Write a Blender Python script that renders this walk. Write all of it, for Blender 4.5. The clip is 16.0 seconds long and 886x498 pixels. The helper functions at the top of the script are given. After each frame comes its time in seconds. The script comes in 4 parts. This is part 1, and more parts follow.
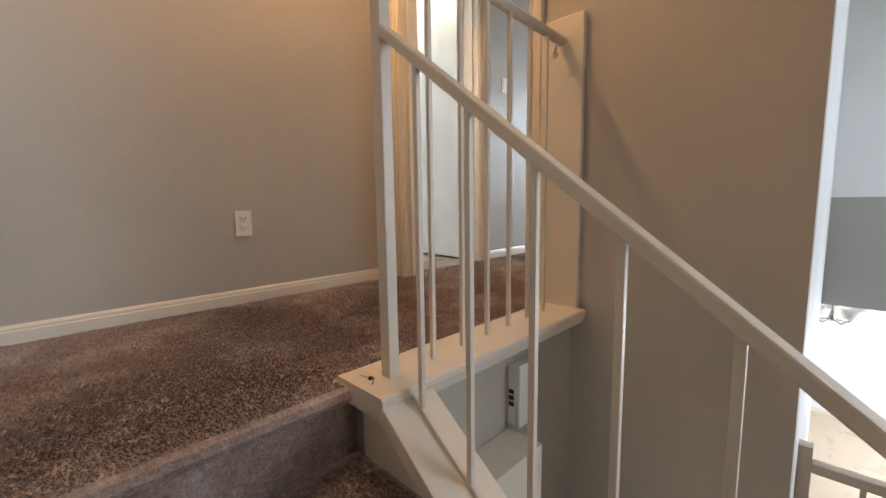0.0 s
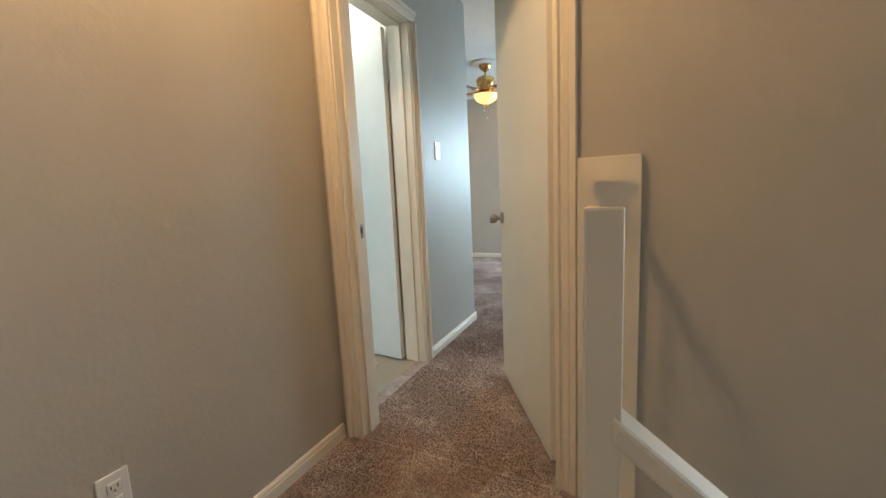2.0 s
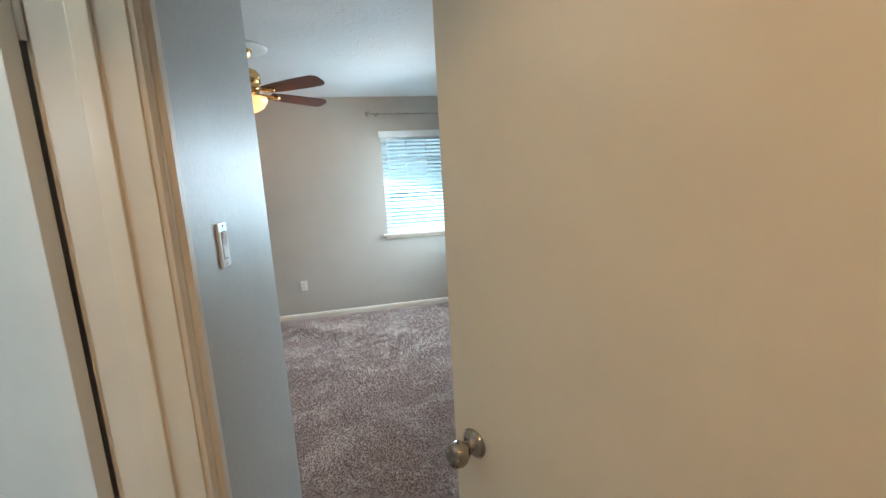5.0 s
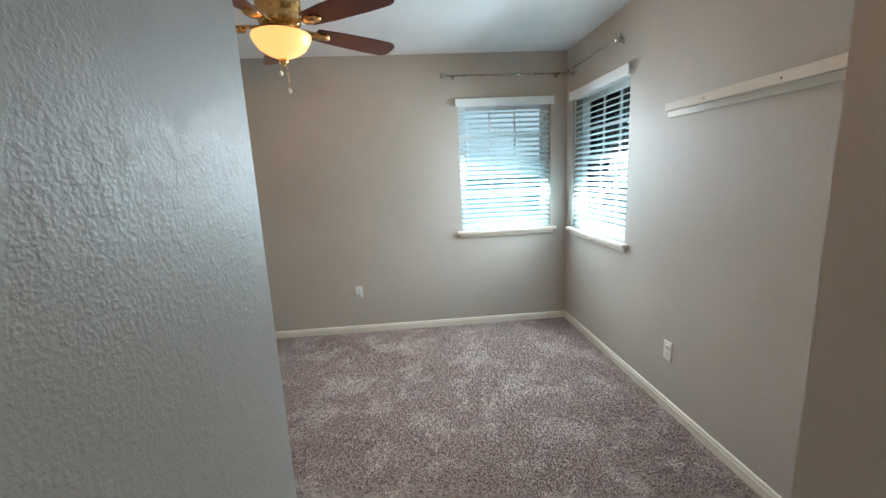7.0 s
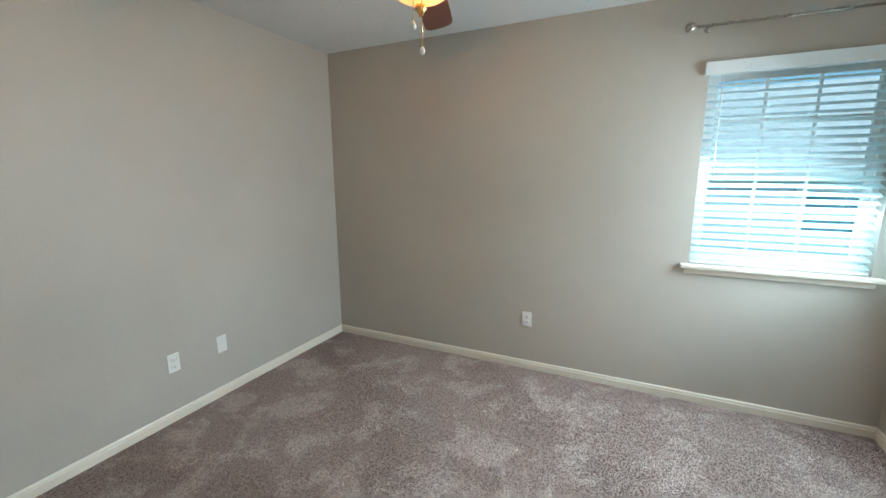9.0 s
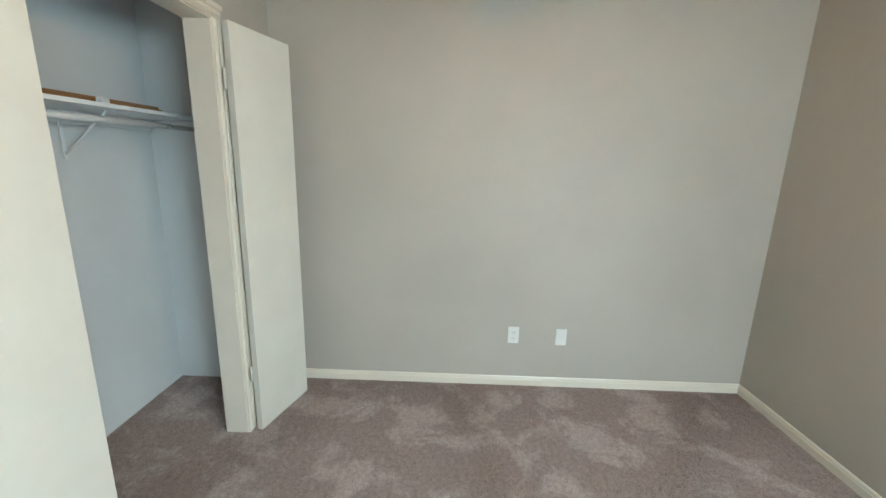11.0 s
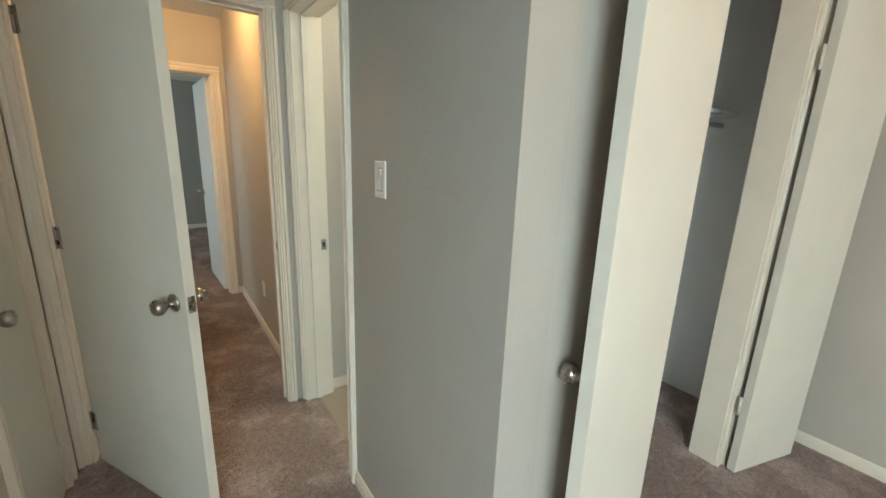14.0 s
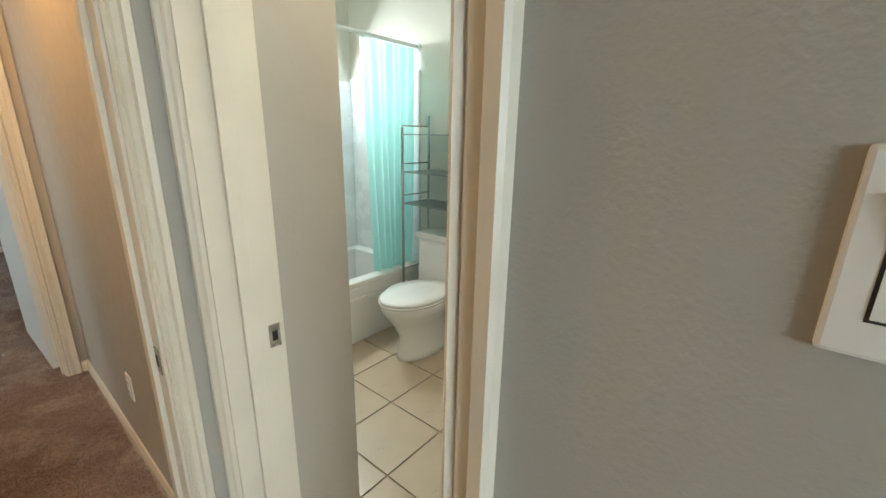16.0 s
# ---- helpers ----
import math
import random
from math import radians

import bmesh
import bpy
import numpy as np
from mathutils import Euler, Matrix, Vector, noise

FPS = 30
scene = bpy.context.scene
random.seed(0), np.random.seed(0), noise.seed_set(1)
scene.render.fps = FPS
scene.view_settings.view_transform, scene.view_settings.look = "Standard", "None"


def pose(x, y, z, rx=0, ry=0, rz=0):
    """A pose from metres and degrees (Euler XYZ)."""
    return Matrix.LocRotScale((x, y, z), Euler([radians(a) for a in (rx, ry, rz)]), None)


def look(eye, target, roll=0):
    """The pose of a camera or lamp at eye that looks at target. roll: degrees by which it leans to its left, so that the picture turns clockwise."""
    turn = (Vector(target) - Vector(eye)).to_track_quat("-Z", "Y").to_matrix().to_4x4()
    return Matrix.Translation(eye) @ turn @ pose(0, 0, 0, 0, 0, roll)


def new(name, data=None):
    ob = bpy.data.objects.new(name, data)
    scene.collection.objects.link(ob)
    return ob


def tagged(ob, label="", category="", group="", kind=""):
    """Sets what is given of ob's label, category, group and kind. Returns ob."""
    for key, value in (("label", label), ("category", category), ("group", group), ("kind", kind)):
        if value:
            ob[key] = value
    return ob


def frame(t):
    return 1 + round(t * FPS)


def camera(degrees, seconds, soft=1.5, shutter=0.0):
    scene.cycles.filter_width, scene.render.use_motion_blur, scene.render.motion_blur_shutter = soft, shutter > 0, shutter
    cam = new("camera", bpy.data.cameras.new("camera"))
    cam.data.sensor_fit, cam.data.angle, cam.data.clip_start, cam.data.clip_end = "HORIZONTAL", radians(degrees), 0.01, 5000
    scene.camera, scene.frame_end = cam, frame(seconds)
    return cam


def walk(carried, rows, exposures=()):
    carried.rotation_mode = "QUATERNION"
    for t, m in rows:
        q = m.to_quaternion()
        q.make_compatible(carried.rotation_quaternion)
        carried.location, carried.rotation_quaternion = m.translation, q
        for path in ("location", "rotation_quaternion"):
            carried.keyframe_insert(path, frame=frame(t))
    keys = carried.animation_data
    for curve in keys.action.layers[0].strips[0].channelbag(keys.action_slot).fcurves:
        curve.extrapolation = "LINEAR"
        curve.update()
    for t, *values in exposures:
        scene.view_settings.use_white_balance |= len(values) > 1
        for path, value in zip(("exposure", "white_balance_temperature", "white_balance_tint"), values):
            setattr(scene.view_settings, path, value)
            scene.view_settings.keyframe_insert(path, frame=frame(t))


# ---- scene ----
cam = camera(95.6, 16.0)
PATH = [
    (0, (1.911, -1.535, 0.445), (0.52, -0.117, 0.213), -0.8),
    (0.5, (1.727, -1.52, 0.576), (0.425, -0.01, 0.418), -1.5),
    (1, (1.539, -1.498, 0.748), (0.335, 0.089, 0.578), -1.8),
    (1.5, (1.348, -1.462, 0.909), (0.306, 0.229, 0.676), -2.2),
    (2, (1.151, -1.336, 1.067), (0.314, 0.458, 0.786), -2.7),
    (2.5, (0.937, -1.244, 1.207), (0.378, 0.65, 0.89), -3.0),
    (3, (0.742, -1.05, 1.324), (0.504, 0.906, 0.982), -3.0),
    (3.5, (0.594, -0.788, 1.434), (0.68, 1.18, 1.089), -3.1),
    (4, (0.468, -0.531, 1.464), (0.815, 1.413, 1.144), -3.2),
    (4.2, (0.435, -0.431, 1.467), (0.864, 1.498, 1.153), -3.3),
    (6.3, (0.222, 0.703, 1.436), (0.466, 2.648, 1.03), -2.9),
    (6.5, (0.214, 0.8, 1.435), (0.407, 2.745, 1.012), -3.0),
    (7, (0.233, 1.054, 1.444), (0.38, 3.015, 1.077), -2.7),
    (7.5, (0.273, 1.263, 1.479), (0.324, 3.242, 1.197), -2.4),
    (8, (0.297, 1.459, 1.481), (0.113, 3.429, 1.192), -2.2),
    (8.2, (0.291, 1.53, 1.481), (0.01, 3.487, 1.183), -1.8),
    (10.3, (0.497, 2.528, 1.452), (-1.297, 3.279, 0.984), 0.5),
    (10.5, (0.475, 2.615, 1.452), (-1.399, 3.135, 0.988), 0.7),
    (11, (0.409, 2.78, 1.494), (-1.54, 2.743, 1.047), 1.5),
    (11.5, (0.39, 2.912, 1.510), (-1.495, 2.358, 1.139), 2.0),
    (12, (0.468, 2.935, 1.509), (-1.277, 2.013, 1.186), 2.6),
    (12.5, (0.61, 2.922, 1.477), (-0.959, 1.728, 1.141), 2.9),
    (13, (0.669, 2.811, 1.459), (-0.726, 1.431, 1.071), 2.8),
    (13.5, (0.604, 2.578, 1.435), (-0.623, 1.061, 0.994), 2.5),
    (14, (0.567, 2.276, 1.428), (-0.555, 0.689, 0.955), 2.0),
    (14.5, (0.569, 1.948, 1.443), (-0.522, 0.341, 0.967), 1.9),
    (15, (0.436, 1.601, 1.42), (-0.739, 0.063, 0.914), 1.9),
    (15.5, (0.341, 1.313, 1.412), (-0.993, -0.079, 0.879), 1.2),
    (16, (0.299, 1.052, 1.392), (-1.187, -0.172, 0.849), 1.0),
]
walk(cam, [(t, look(eye, target, roll)) for t, eye, target, roll in PATH],
     [(0.0, 0.46, 6400, 15), (1.0, 0.44, 5850, 4), (2.0, 0.32, 5800, 2), (3.5, 0.07, 5450, 1), (4.2, 0.0, 5550, 3), (6.3, -0.3, 6250, 9), (8.2, -0.4, 6100, 7),
      (10.3, 0.13, 6000, 0), (12.0, 0.1, 6200, 1), (13.0, 0.1, 6250, 2), (14.5, 0.1, 6700, 3), (16.0, 0.24, 6650, 4)])

# ---- world and lights ----
world = bpy.data.worlds.new("world")
scene.world = world
world.use_nodes = True
wn = world.node_tree.nodes
sky = wn.new("ShaderNodeTexSky")
sky.sky_type = "NISHITA"
sky.sun_disc = False
sky.sun_elevation, sky.sun_rotation = radians(53), radians(217)
world.node_tree.links.new(sky.outputs[0], wn["Background"].inputs[0])
wn["Background"].inputs[1].default_value = 0.15


def lamp(name, kind, energy, color, m, size=0.1, size_y=None, spread=180):
    data = bpy.data.lights.new(name, kind)
    data.energy, data.color = energy, color
    if kind == "AREA":
        data.shape, data.size, data.size_y = "RECTANGLE", size, size_y or size
        data.spread = radians(spread)
    elif kind == "SUN":
        data.angle = radians(size)
    else:
        data.shadow_soft_size = size
    ob = new(name, data)
    ob.matrix_world = m
    return ob


lamp("sun", "SUN", 4.5, (1.0, 0.95, 0.88), look((0, 0, 20), (9, 12, 0)), 12)
# daylight in the window openings
lamp("window_light_north", "AREA", 44, (0.80, 0.93, 1.0), look((1.11, 4.737, 1.48), (0.8, 2.5, 0.3)), 0.8, 1.1, 150)
lamp("window_light_east", "AREA", 62, (0.80, 0.93, 1.0), look((1.687, 4.15, 1.48), (-0.6, 3.6, 0.3)), 0.8, 1.1, 150)
lamp("bath_window_light", "AREA", 20, (0.86, 0.96, 1.0), look((-1.37, -1.73, 1.98), (-1.2, 0, 0.6)), 0.6, 0.32)
# fills added at unseen, made-up openings, to bring daylight downstairs
lamp("foyer_daylight_fill", "AREA", 38, (0.86, 0.95, 1.0), look((4.1, 1.6, 0.9), (1.6, 0.6, -0.6)), 1.6, 2.2)
lamp("dining_daylight_fill", "AREA", 90, (0.9, 0.96, 1.0), look((4.1, 4.8, -1.4), (1.8, 4.8, -1.7)), 1.6, 1.6)
# fill added to light the back room; its window is unseen
lamp("back_room_daylight_fill", "AREA", 36, (0.8, 0.93, 1.0), look((2.9, -4.0, 1.5), (0, -4.2, 0.9)), 1.2, 1.2)
# bulbs
lamp("hall_bulb", "POINT", 32, (1.0, 0.56, 0.23), pose(0.45, -0.75, 2.36), 0.06)
lamp("fan_bulb", "POINT", 27, (1.0, 0.52, 0.20), pose(-0.33, 3.17, 2.09), 0.05)
# added warm fill that brightens the bathroom; no fixture stands here
lamp("bath_fill", "POINT", 13, (1.0, 0.86, 0.66), pose(-0.8, 0.5, 2.2), 0.1)


# ---- materials ----
def material(name, color, rough=0.5, metal=0.0):
    m = bpy.data.materials.new(name)
    m.use_nodes = True
    b = m.node_tree.nodes["Principled BSDF"]
    b.inputs["Base Color"].default_value = (*color, 1)
    b.inputs["Roughness"].default_value = rough
    b.inputs["Metallic"].default_value = metal
    return m


def node(m, kind, **values):
    n = m.node_tree.nodes.new(kind)
    for k, v in values.items():
        n.inputs[k.replace("_", " ")].default_value = v
    return n


def noise_tex(m, scale, detail=3.0, rough=0.55, stretch=(1, 1, 1)):
    L = m.node_tree.links
    co = node(m, "ShaderNodeTexCoord")
    mp = node(m, "ShaderNodeMapping")
    mp.inputs["Scale"].default_value = stretch
    n = node(m, "ShaderNodeTexNoise", Scale=scale, Detail=detail, Roughness=rough)
    L.new(co.outputs["Object"], mp.inputs[0])
    L.new(mp.outputs[0], n.inputs["Vector"])
    return n


def ramp(m, src, a, b, lo=0.35, hi=0.65):
    r = node(m, "ShaderNodeValToRGB")
    r.color_ramp.elements[0].position, r.color_ramp.elements[1].position = lo, hi
    r.color_ramp.elements[0].color, r.color_ramp.elements[1].color = (*a, 1), (*b, 1)
    m.node_tree.links.new(src, r.inputs[0])
    return r


def mix(m, fac, a, b, how="MIX"):
    x = node(m, "ShaderNodeMix")
    x.data_type, x.blend_type = "RGBA", how
    if isinstance(fac, float):
        x.inputs[0].default_value = fac
    else:
        m.node_tree.links.new(fac, x.inputs[0])
    m.node_tree.links.new(a, x.inputs[6])
    m.node_tree.links.new(b, x.inputs[7])
    return x.outputs[2]


def bump(m, src, strength, dist, prev=None):
    b = node(m, "ShaderNodeBump", Strength=strength, Distance=dist)
    m.node_tree.links.new(src, b.inputs["Height"])
    if prev:
        m.node_tree.links.new(prev.outputs[0], b.inputs["Normal"])
    m.node_tree.links.new(b.outputs[0], m.node_tree.nodes["Principled BSDF"].inputs["Normal"])
    return b


def base(m, src):
    m.node_tree.links.new(src, m.node_tree.nodes["Principled BSDF"].inputs["Base Color"])


def rough_by(m, src, lo, hi):
    r = ramp(m, src, (lo,) * 3, (hi,) * 3, 0.3, 0.7)
    m.node_tree.links.new(r.outputs[0], m.node_tree.nodes["Principled BSDF"].inputs["Roughness"])


def painted_wall(name, color, relief=0.16, gloss=(0.45, 0.62), fine=1.0):
    """Rolled paint over a sprayed orange-peel texture."""
    m = material(name, color, 0.5)
    big = noise_tex(m, 1.3, 4)
    a = tuple(c * 0.95 for c in color)
    b = tuple(min(1, c * 1.04) for c in color)
    base(m, ramp(m, big.outputs["Fac"], a, b).outputs[0])
    peel = noise_tex(m, 75 * fine, 2, 0.5)
    blot = noise_tex(m, 22 * fine, 3, 0.6)
    first = bump(m, ramp(m, blot.outputs["Fac"], (0,) * 3, (1,) * 3, 0.5, 0.68).outputs[0], relief, 0.0016)
    bump(m, ramp(m, peel.outputs["Fac"], (0,) * 3, (1,) * 3, 0.38, 0.66).outputs[0], relief, 0.0011, first)
    rough_by(m, blot.outputs["Fac"], *gloss)
    return m


def painted_wood(name, color, rough=0.34):
    m = material(name, color, rough)
    big = noise_tex(m, 5, 5, 0.6)
    base(m, ramp(m, big.outputs["Fac"], tuple(c * 0.94 for c in color), color).outputs[0])
    brush = noise_tex(m, 60, 3, 0.5, (1, 1, 0.12))
    bump(m, brush.outputs["Fac"], 0.05, 0.0006)
    rough_by(m, big.outputs["Fac"], rough - 0.06, rough + 0.12)
    return m


def carpet_pile(name, dark, light):
    m = material(name, dark, 0.95)
    m.node_tree.nodes["Principled BSDF"].inputs["Specular IOR Level"].default_value = 0.12
    marks = noise_tex(m, 3.6, 6, 0.66)
    marks.inputs["Distortion"].default_value = 0.35
    grain = noise_tex(m, 150, 3, 0.7)
    clump = noise_tex(m, 42, 3, 0.6)
    lay = ramp(m, marks.outputs["Fac"], dark, light, 0.49, 0.585).outputs[0]
    g = ramp(m, grain.outputs["Fac"], (0.72,) * 3, (1.22,) * 3, 0.34, 0.66).outputs[0]
    c = ramp(m, clump.outputs["Fac"], (0.86,) * 3, (1.10,) * 3, 0.34, 0.62).outputs[0]
    base(m, mix(m, 1.0, mix(m, 1.0, lay, g, "MULTIPLY"), c, "MULTIPLY"))
    first = bump(m, clump.outputs["Fac"], 0.4, 0.008)
    bump(m, grain.outputs["Fac"], 0.6, 0.005, first)
    return m


def wood(name, dark, light, rough=0.35):
    m = material(name, dark, rough)
    g = noise_tex(m, 9, 6, 0.65, (1, 9, 9))
    base(m, ramp(m, g.outputs["Fac"], dark, light, 0.3, 0.7).outputs[0])
    bump(m, g.outputs["Fac"], 0.15, 0.001)
    return m


def metal(name, color, rough):
    m = material(name, color, rough, 1.0)
    n = noise_tex(m, 30, 3)
    rough_by(m, n.outputs["Fac"], max(0.05, rough - 0.08), rough + 0.1)
    return m


def clear_glass(name, tint=(1, 1, 1)):
    m = material(name, tint, 0.0)
    t = m.node_tree
    clear = node(m, "ShaderNodeBsdfTransparent", Color=(*tint, 1))
    gloss = node(m, "ShaderNodeBsdfGlossy", Roughness=0.02)
    fres = node(m, "ShaderNodeFresnel", IOR=1.45)
    both = node(m, "ShaderNodeMixShader")
    t.links.new(fres.outputs[0], both.inputs[0])
    t.links.new(clear.outputs[0], both.inputs[1])
    t.links.new(gloss.outputs[0], both.inputs[2])
    t.links.new(both.outputs[0], t.nodes["Material Output"].inputs[0])
    return m


def thin_sheet(name, color, pass_through):
    m = material(name, color, 0.5)
    t = m.node_tree
    tr = node(m, "ShaderNodeBsdfTranslucent", Color=(*color, 1))
    both = node(m, "ShaderNodeMixShader", Fac=pass_through)
    t.links.new(t.nodes["Principled BSDF"].outputs[0], both.inputs[1])
    t.links.new(tr.outputs[0], both.inputs[2])
    t.links.new(both.outputs[0], t.nodes["Material Output"].inputs[0])
    return m


WALL = painted_wall("greige_wall_paint", (0.47, 0.435, 0.385))
ROUGH_WALL = painted_wall("greige_textured_paint", (0.43, 0.415, 0.38), 0.22, (0.40, 0.56), 2.6)
WHITE_WALL = painted_wall("white_wall_paint", (0.72, 0.73, 0.73))
GREY_WALL = painted_wall("grey_wall_paint", (0.34, 0.33, 0.30))
BATH_WALL = painted_wall("pale_bath_paint", (0.62, 0.60, 0.54))
CEILING = painted_wall("ceiling_paint", (0.74, 0.75, 0.75), 0.5, (0.7, 0.85))
TRIM = painted_wood("cream_trim_paint", (0.76, 0.70, 0.60))
DOOR = painted_wood("cream_door_paint", (0.74, 0.71, 0.63), 0.36)
WHITE_DOOR = painted_wood("white_door_paint", (0.78, 0.79, 0.78), 0.34)
SASH = painted_wood("white_vinyl", (0.80, 0.82, 0.82), 0.3)
CARPET = carpet_pile("brown_carpet_pile", (0.375, 0.298, 0.272), (0.49, 0.41, 0.382))
PLASTIC = painted_wood("white_plastic", (0.82, 0.81, 0.78), 0.3)
DARK = material("dark_slot", (0.02, 0.018, 0.016), 0.6)
NICKEL = metal("brushed_nickel", (0.40, 0.365, 0.32), 0.28)
BRASS = metal("antique_brass", (0.68, 0.42, 0.16), 0.25)
STEEL = metal("grey_steel_tube", (0.36, 0.36, 0.36), 0.35)
BLADE = wood("cherry_blade", (0.055, 0.014, 0.010), (0.12, 0.034, 0.020), 0.28)
LATH = wood("pine_lath", (0.26, 0.13, 0.055), (0.44, 0.25, 0.12), 0.6)
OAK = wood("tan_rail_paint", (0.52, 0.42, 0.33), (0.62, 0.51, 0.40), 0.4)
GLASS = clear_glass("window_glass", (0.84, 0.98, 1.0))
BLIND = thin_sheet("white_blind_slat", (0.86, 0.95, 0.97), 0.65)
TILE = painted_wood("tan_floor_tile", (0.56, 0.45, 0.33), 0.3)
GROUT = material("grey_grout", (0.45, 0.38, 0.29), 0.9)
PORCELAIN = material("white_porcelain", (0.82, 0.82, 0.80), 0.1)
CURTAIN = thin_sheet("aqua_curtain", (0.52, 0.82, 0.80), 0.5)
SURROUND = painted_wood("white_tub_surround", (0.80, 0.82, 0.83), 0.22)
RED = material("red_tassel", (0.55, 0.05, 0.04), 0.7)
SIDING = wood("blue_grey_siding", (0.58, 0.66, 0.74), (0.62, 0.70, 0.78), 0.7)
ROOF = carpet_pile("grey_roof_shingle", (0.54, 0.54, 0.56), (0.62, 0.62, 0.64))
GRASS = carpet_pile("lawn", (0.06, 0.10, 0.03), (0.09, 0.13, 0.05))
BOWL = material("amber_glass_bowl", (0.9, 0.62, 0.3), 0.25)
bn = BOWL.node_tree.nodes["Principled BSDF"]
bn.inputs["Emission Color"].default_value = (1.0, 0.45, 0.13, 1)
bn.inputs["Emission Strength"].default_value = 1.7


# ---- building helpers ----
def boxes(*pairs, bevel=0.0):
    """One bmesh of separate bevelled boxes, each from corner a to corner b."""
    bm = bmesh.new()
    for a, b in pairs:
        vs = bmesh.ops.create_cube(bm, size=1)["verts"]
        for v in vs:
            v.co = [min(a[i], b[i]) if v.co[i] < 0 else max(a[i], b[i]) for i in range(3)]
        if bevel:
            es = list({e for v in vs for e in v.link_edges})
            bmesh.ops.bevel(bm, geom=es, offset=bevel, segments=2, affect="EDGES", profile=0.6)
    return bm


def lathe(profile, n=24, m=Matrix()):
    """A turned shape about local z from (radius, height) pairs."""
    bm = bmesh.new()
    rings = []
    for r, z in profile:
        if r < 1e-5:
            rings.append([bm.verts.new((0, 0, z))])
        else:
            rings.append([bm.verts.new((r * math.cos(2 * math.pi * k / n), r * math.sin(2 * math.pi * k / n), z)) for k in range(n)])
    for a, b in zip(rings, rings[1:]):
        for k in range(n):
            q = [a[k % len(a)], a[(k + 1) % len(a)], b[(k + 1) % len(b)], b[k % len(b)]]
            q = list(dict.fromkeys(q))
            if len(q) > 2:
                bm.faces.new(q)
    for ring, flip in ((rings[0], True), (rings[-1], False)):
        if len(ring) > 1:
            bm.faces.new(ring[::-1] if flip else ring)
    bmesh.ops.recalc_face_normals(bm, faces=bm.faces)
    for f in bm.faces:
        f.smooth = True
    bm.transform(m)
    return bm


def prism(outline, axis, a, b, bevel=0.0):
    """A closed outline in the plane across axis, drawn out from a to b. outline pairs follow the two other axes in order."""
    bm = bmesh.new()
    i, j = [k for k in range(3) if k != axis]
    def place(p, d):
        co = [0, 0, 0]
        co[i], co[j], co[axis] = p[0], p[1], d
        return bm.verts.new(co)
    lo, hi = [place(p, a) for p in outline], [place(p, b) for p in outline]
    bm.faces.new(lo), bm.faces.new(hi)
    n = len(outline)
    for k in range(n):
        bm.faces.new((lo[k], lo[(k + 1) % n], hi[(k + 1) % n], hi[k]))
    bmesh.ops.recalc_face_normals(bm, faces=bm.faces)
    if bevel:
        bmesh.ops.bevel(bm, geom=list(bm.edges), offset=bevel, segments=2, affect="EDGES", profile=0.6)
    return bm


def bar(p, q, r, n=10, square=False):
    """A round or square bar from p to q."""
    p, q = Vector(p), Vector(q)
    d = q - p
    m = Matrix.Translation(p) @ d.to_track_quat("Z", "Y").to_matrix().to_4x4()
    if square:
        bm = boxes(((-r, -r, 0), (r, r, d.length)), bevel=r * 0.2)
        bm.transform(m)
        return bm
    return lathe([(r, 0), (r, d.length)], n, m)


def join(*bms):
    out = bms[0]
    for b in bms[1:]:
        me = bpy.data.meshes.new("tmp")
        b.to_mesh(me)
        out.from_mesh(me)
        b.free()
        bpy.data.meshes.remove(me)
    return out


def part(name, bm, mat, parent=None, label=""):
    me = bpy.data.meshes.new(name)
    bm.to_mesh(me)
    bm.free()
    me.materials.append(mat)
    ob = new(name, me)
    if parent:
        ob.parent = parent
    return tagged(ob, label)


def thing(name, label, category, m=Matrix(), group="", kind=""):
    ob = new(name)
    ob.empty_display_size = 0.05
    ob.matrix_world = m
    return tagged(ob, label, category, group, kind)


def structure(name, bm, mat, label, category="wall"):
    return tagged(part(name, bm, mat), label, category, kind="structure")


def wall_x(name, x0, x1, y0, y1, z0, z1, mat, label, holes=()):
    """A wall that runs along x; holes are (x0, x1, z0, z1)."""
    return structure(name, boxes(*[((a, y0, c), (b, y1, d)) for a, b, c, d in cells(x0, x1, z0, z1, holes)]), mat, label)


def wall_y(name, y0, y1, x0, x1, z0, z1, mat, label, holes=()):
    """A wall that runs along y; holes are (y0, y1, z0, z1)."""
    return structure(name, boxes(*[((x0, a, c), (x1, b, d)) for a, b, c, d in cells(y0, y1, z0, z1, holes)]), mat, label)


def cells(u0, u1, z0, z1, holes):
    out, u = [], u0
    for a, b, c, d in sorted(holes):
        if a > u:
            out.append((u, a, z0, z1))
        if c > z0:
            out.append((a, b, z0, c))
        if d < z1:
            out.append((a, b, d, z1))
        u = b
    if u < u1:
        out.append((u, u1, z0, z1))
    return out


# ---- structure ----
H = 2.46        # ceiling
DOWN = -2.74    # ground floor
wall_y("wall_hall_west", -1.94, 0.0, -0.39, 0.0, 0, H, WALL, "greige painted hall wall")
wall_x("wall_end", -0.39, 1.868, 0.0, 0.125, 0, H, WALL, "greige wall with the bedroom doorway", [(0.077, 0.951, 0, 2.05)])
wall_x("wall_end_lower", 1.034, 1.868, 0.0, 0.125, DOWN, -0.0, WALL, "greige stairwell wall running down")
wall_y("wall_switch", 0.125, 1.71, -0.145, -0.005, 0, H, ROUGH_WALL, "textured greige wall beside the bathroom door", [(0.155, 0.825, 0, 2.05)])
wall_x("wall_closet_front", -2.06, -0.145, 1.59, 1.71, 0, H, WALL, "greige wall with the closet opening", [(-1.496, -0.582, 0, 2.07)])
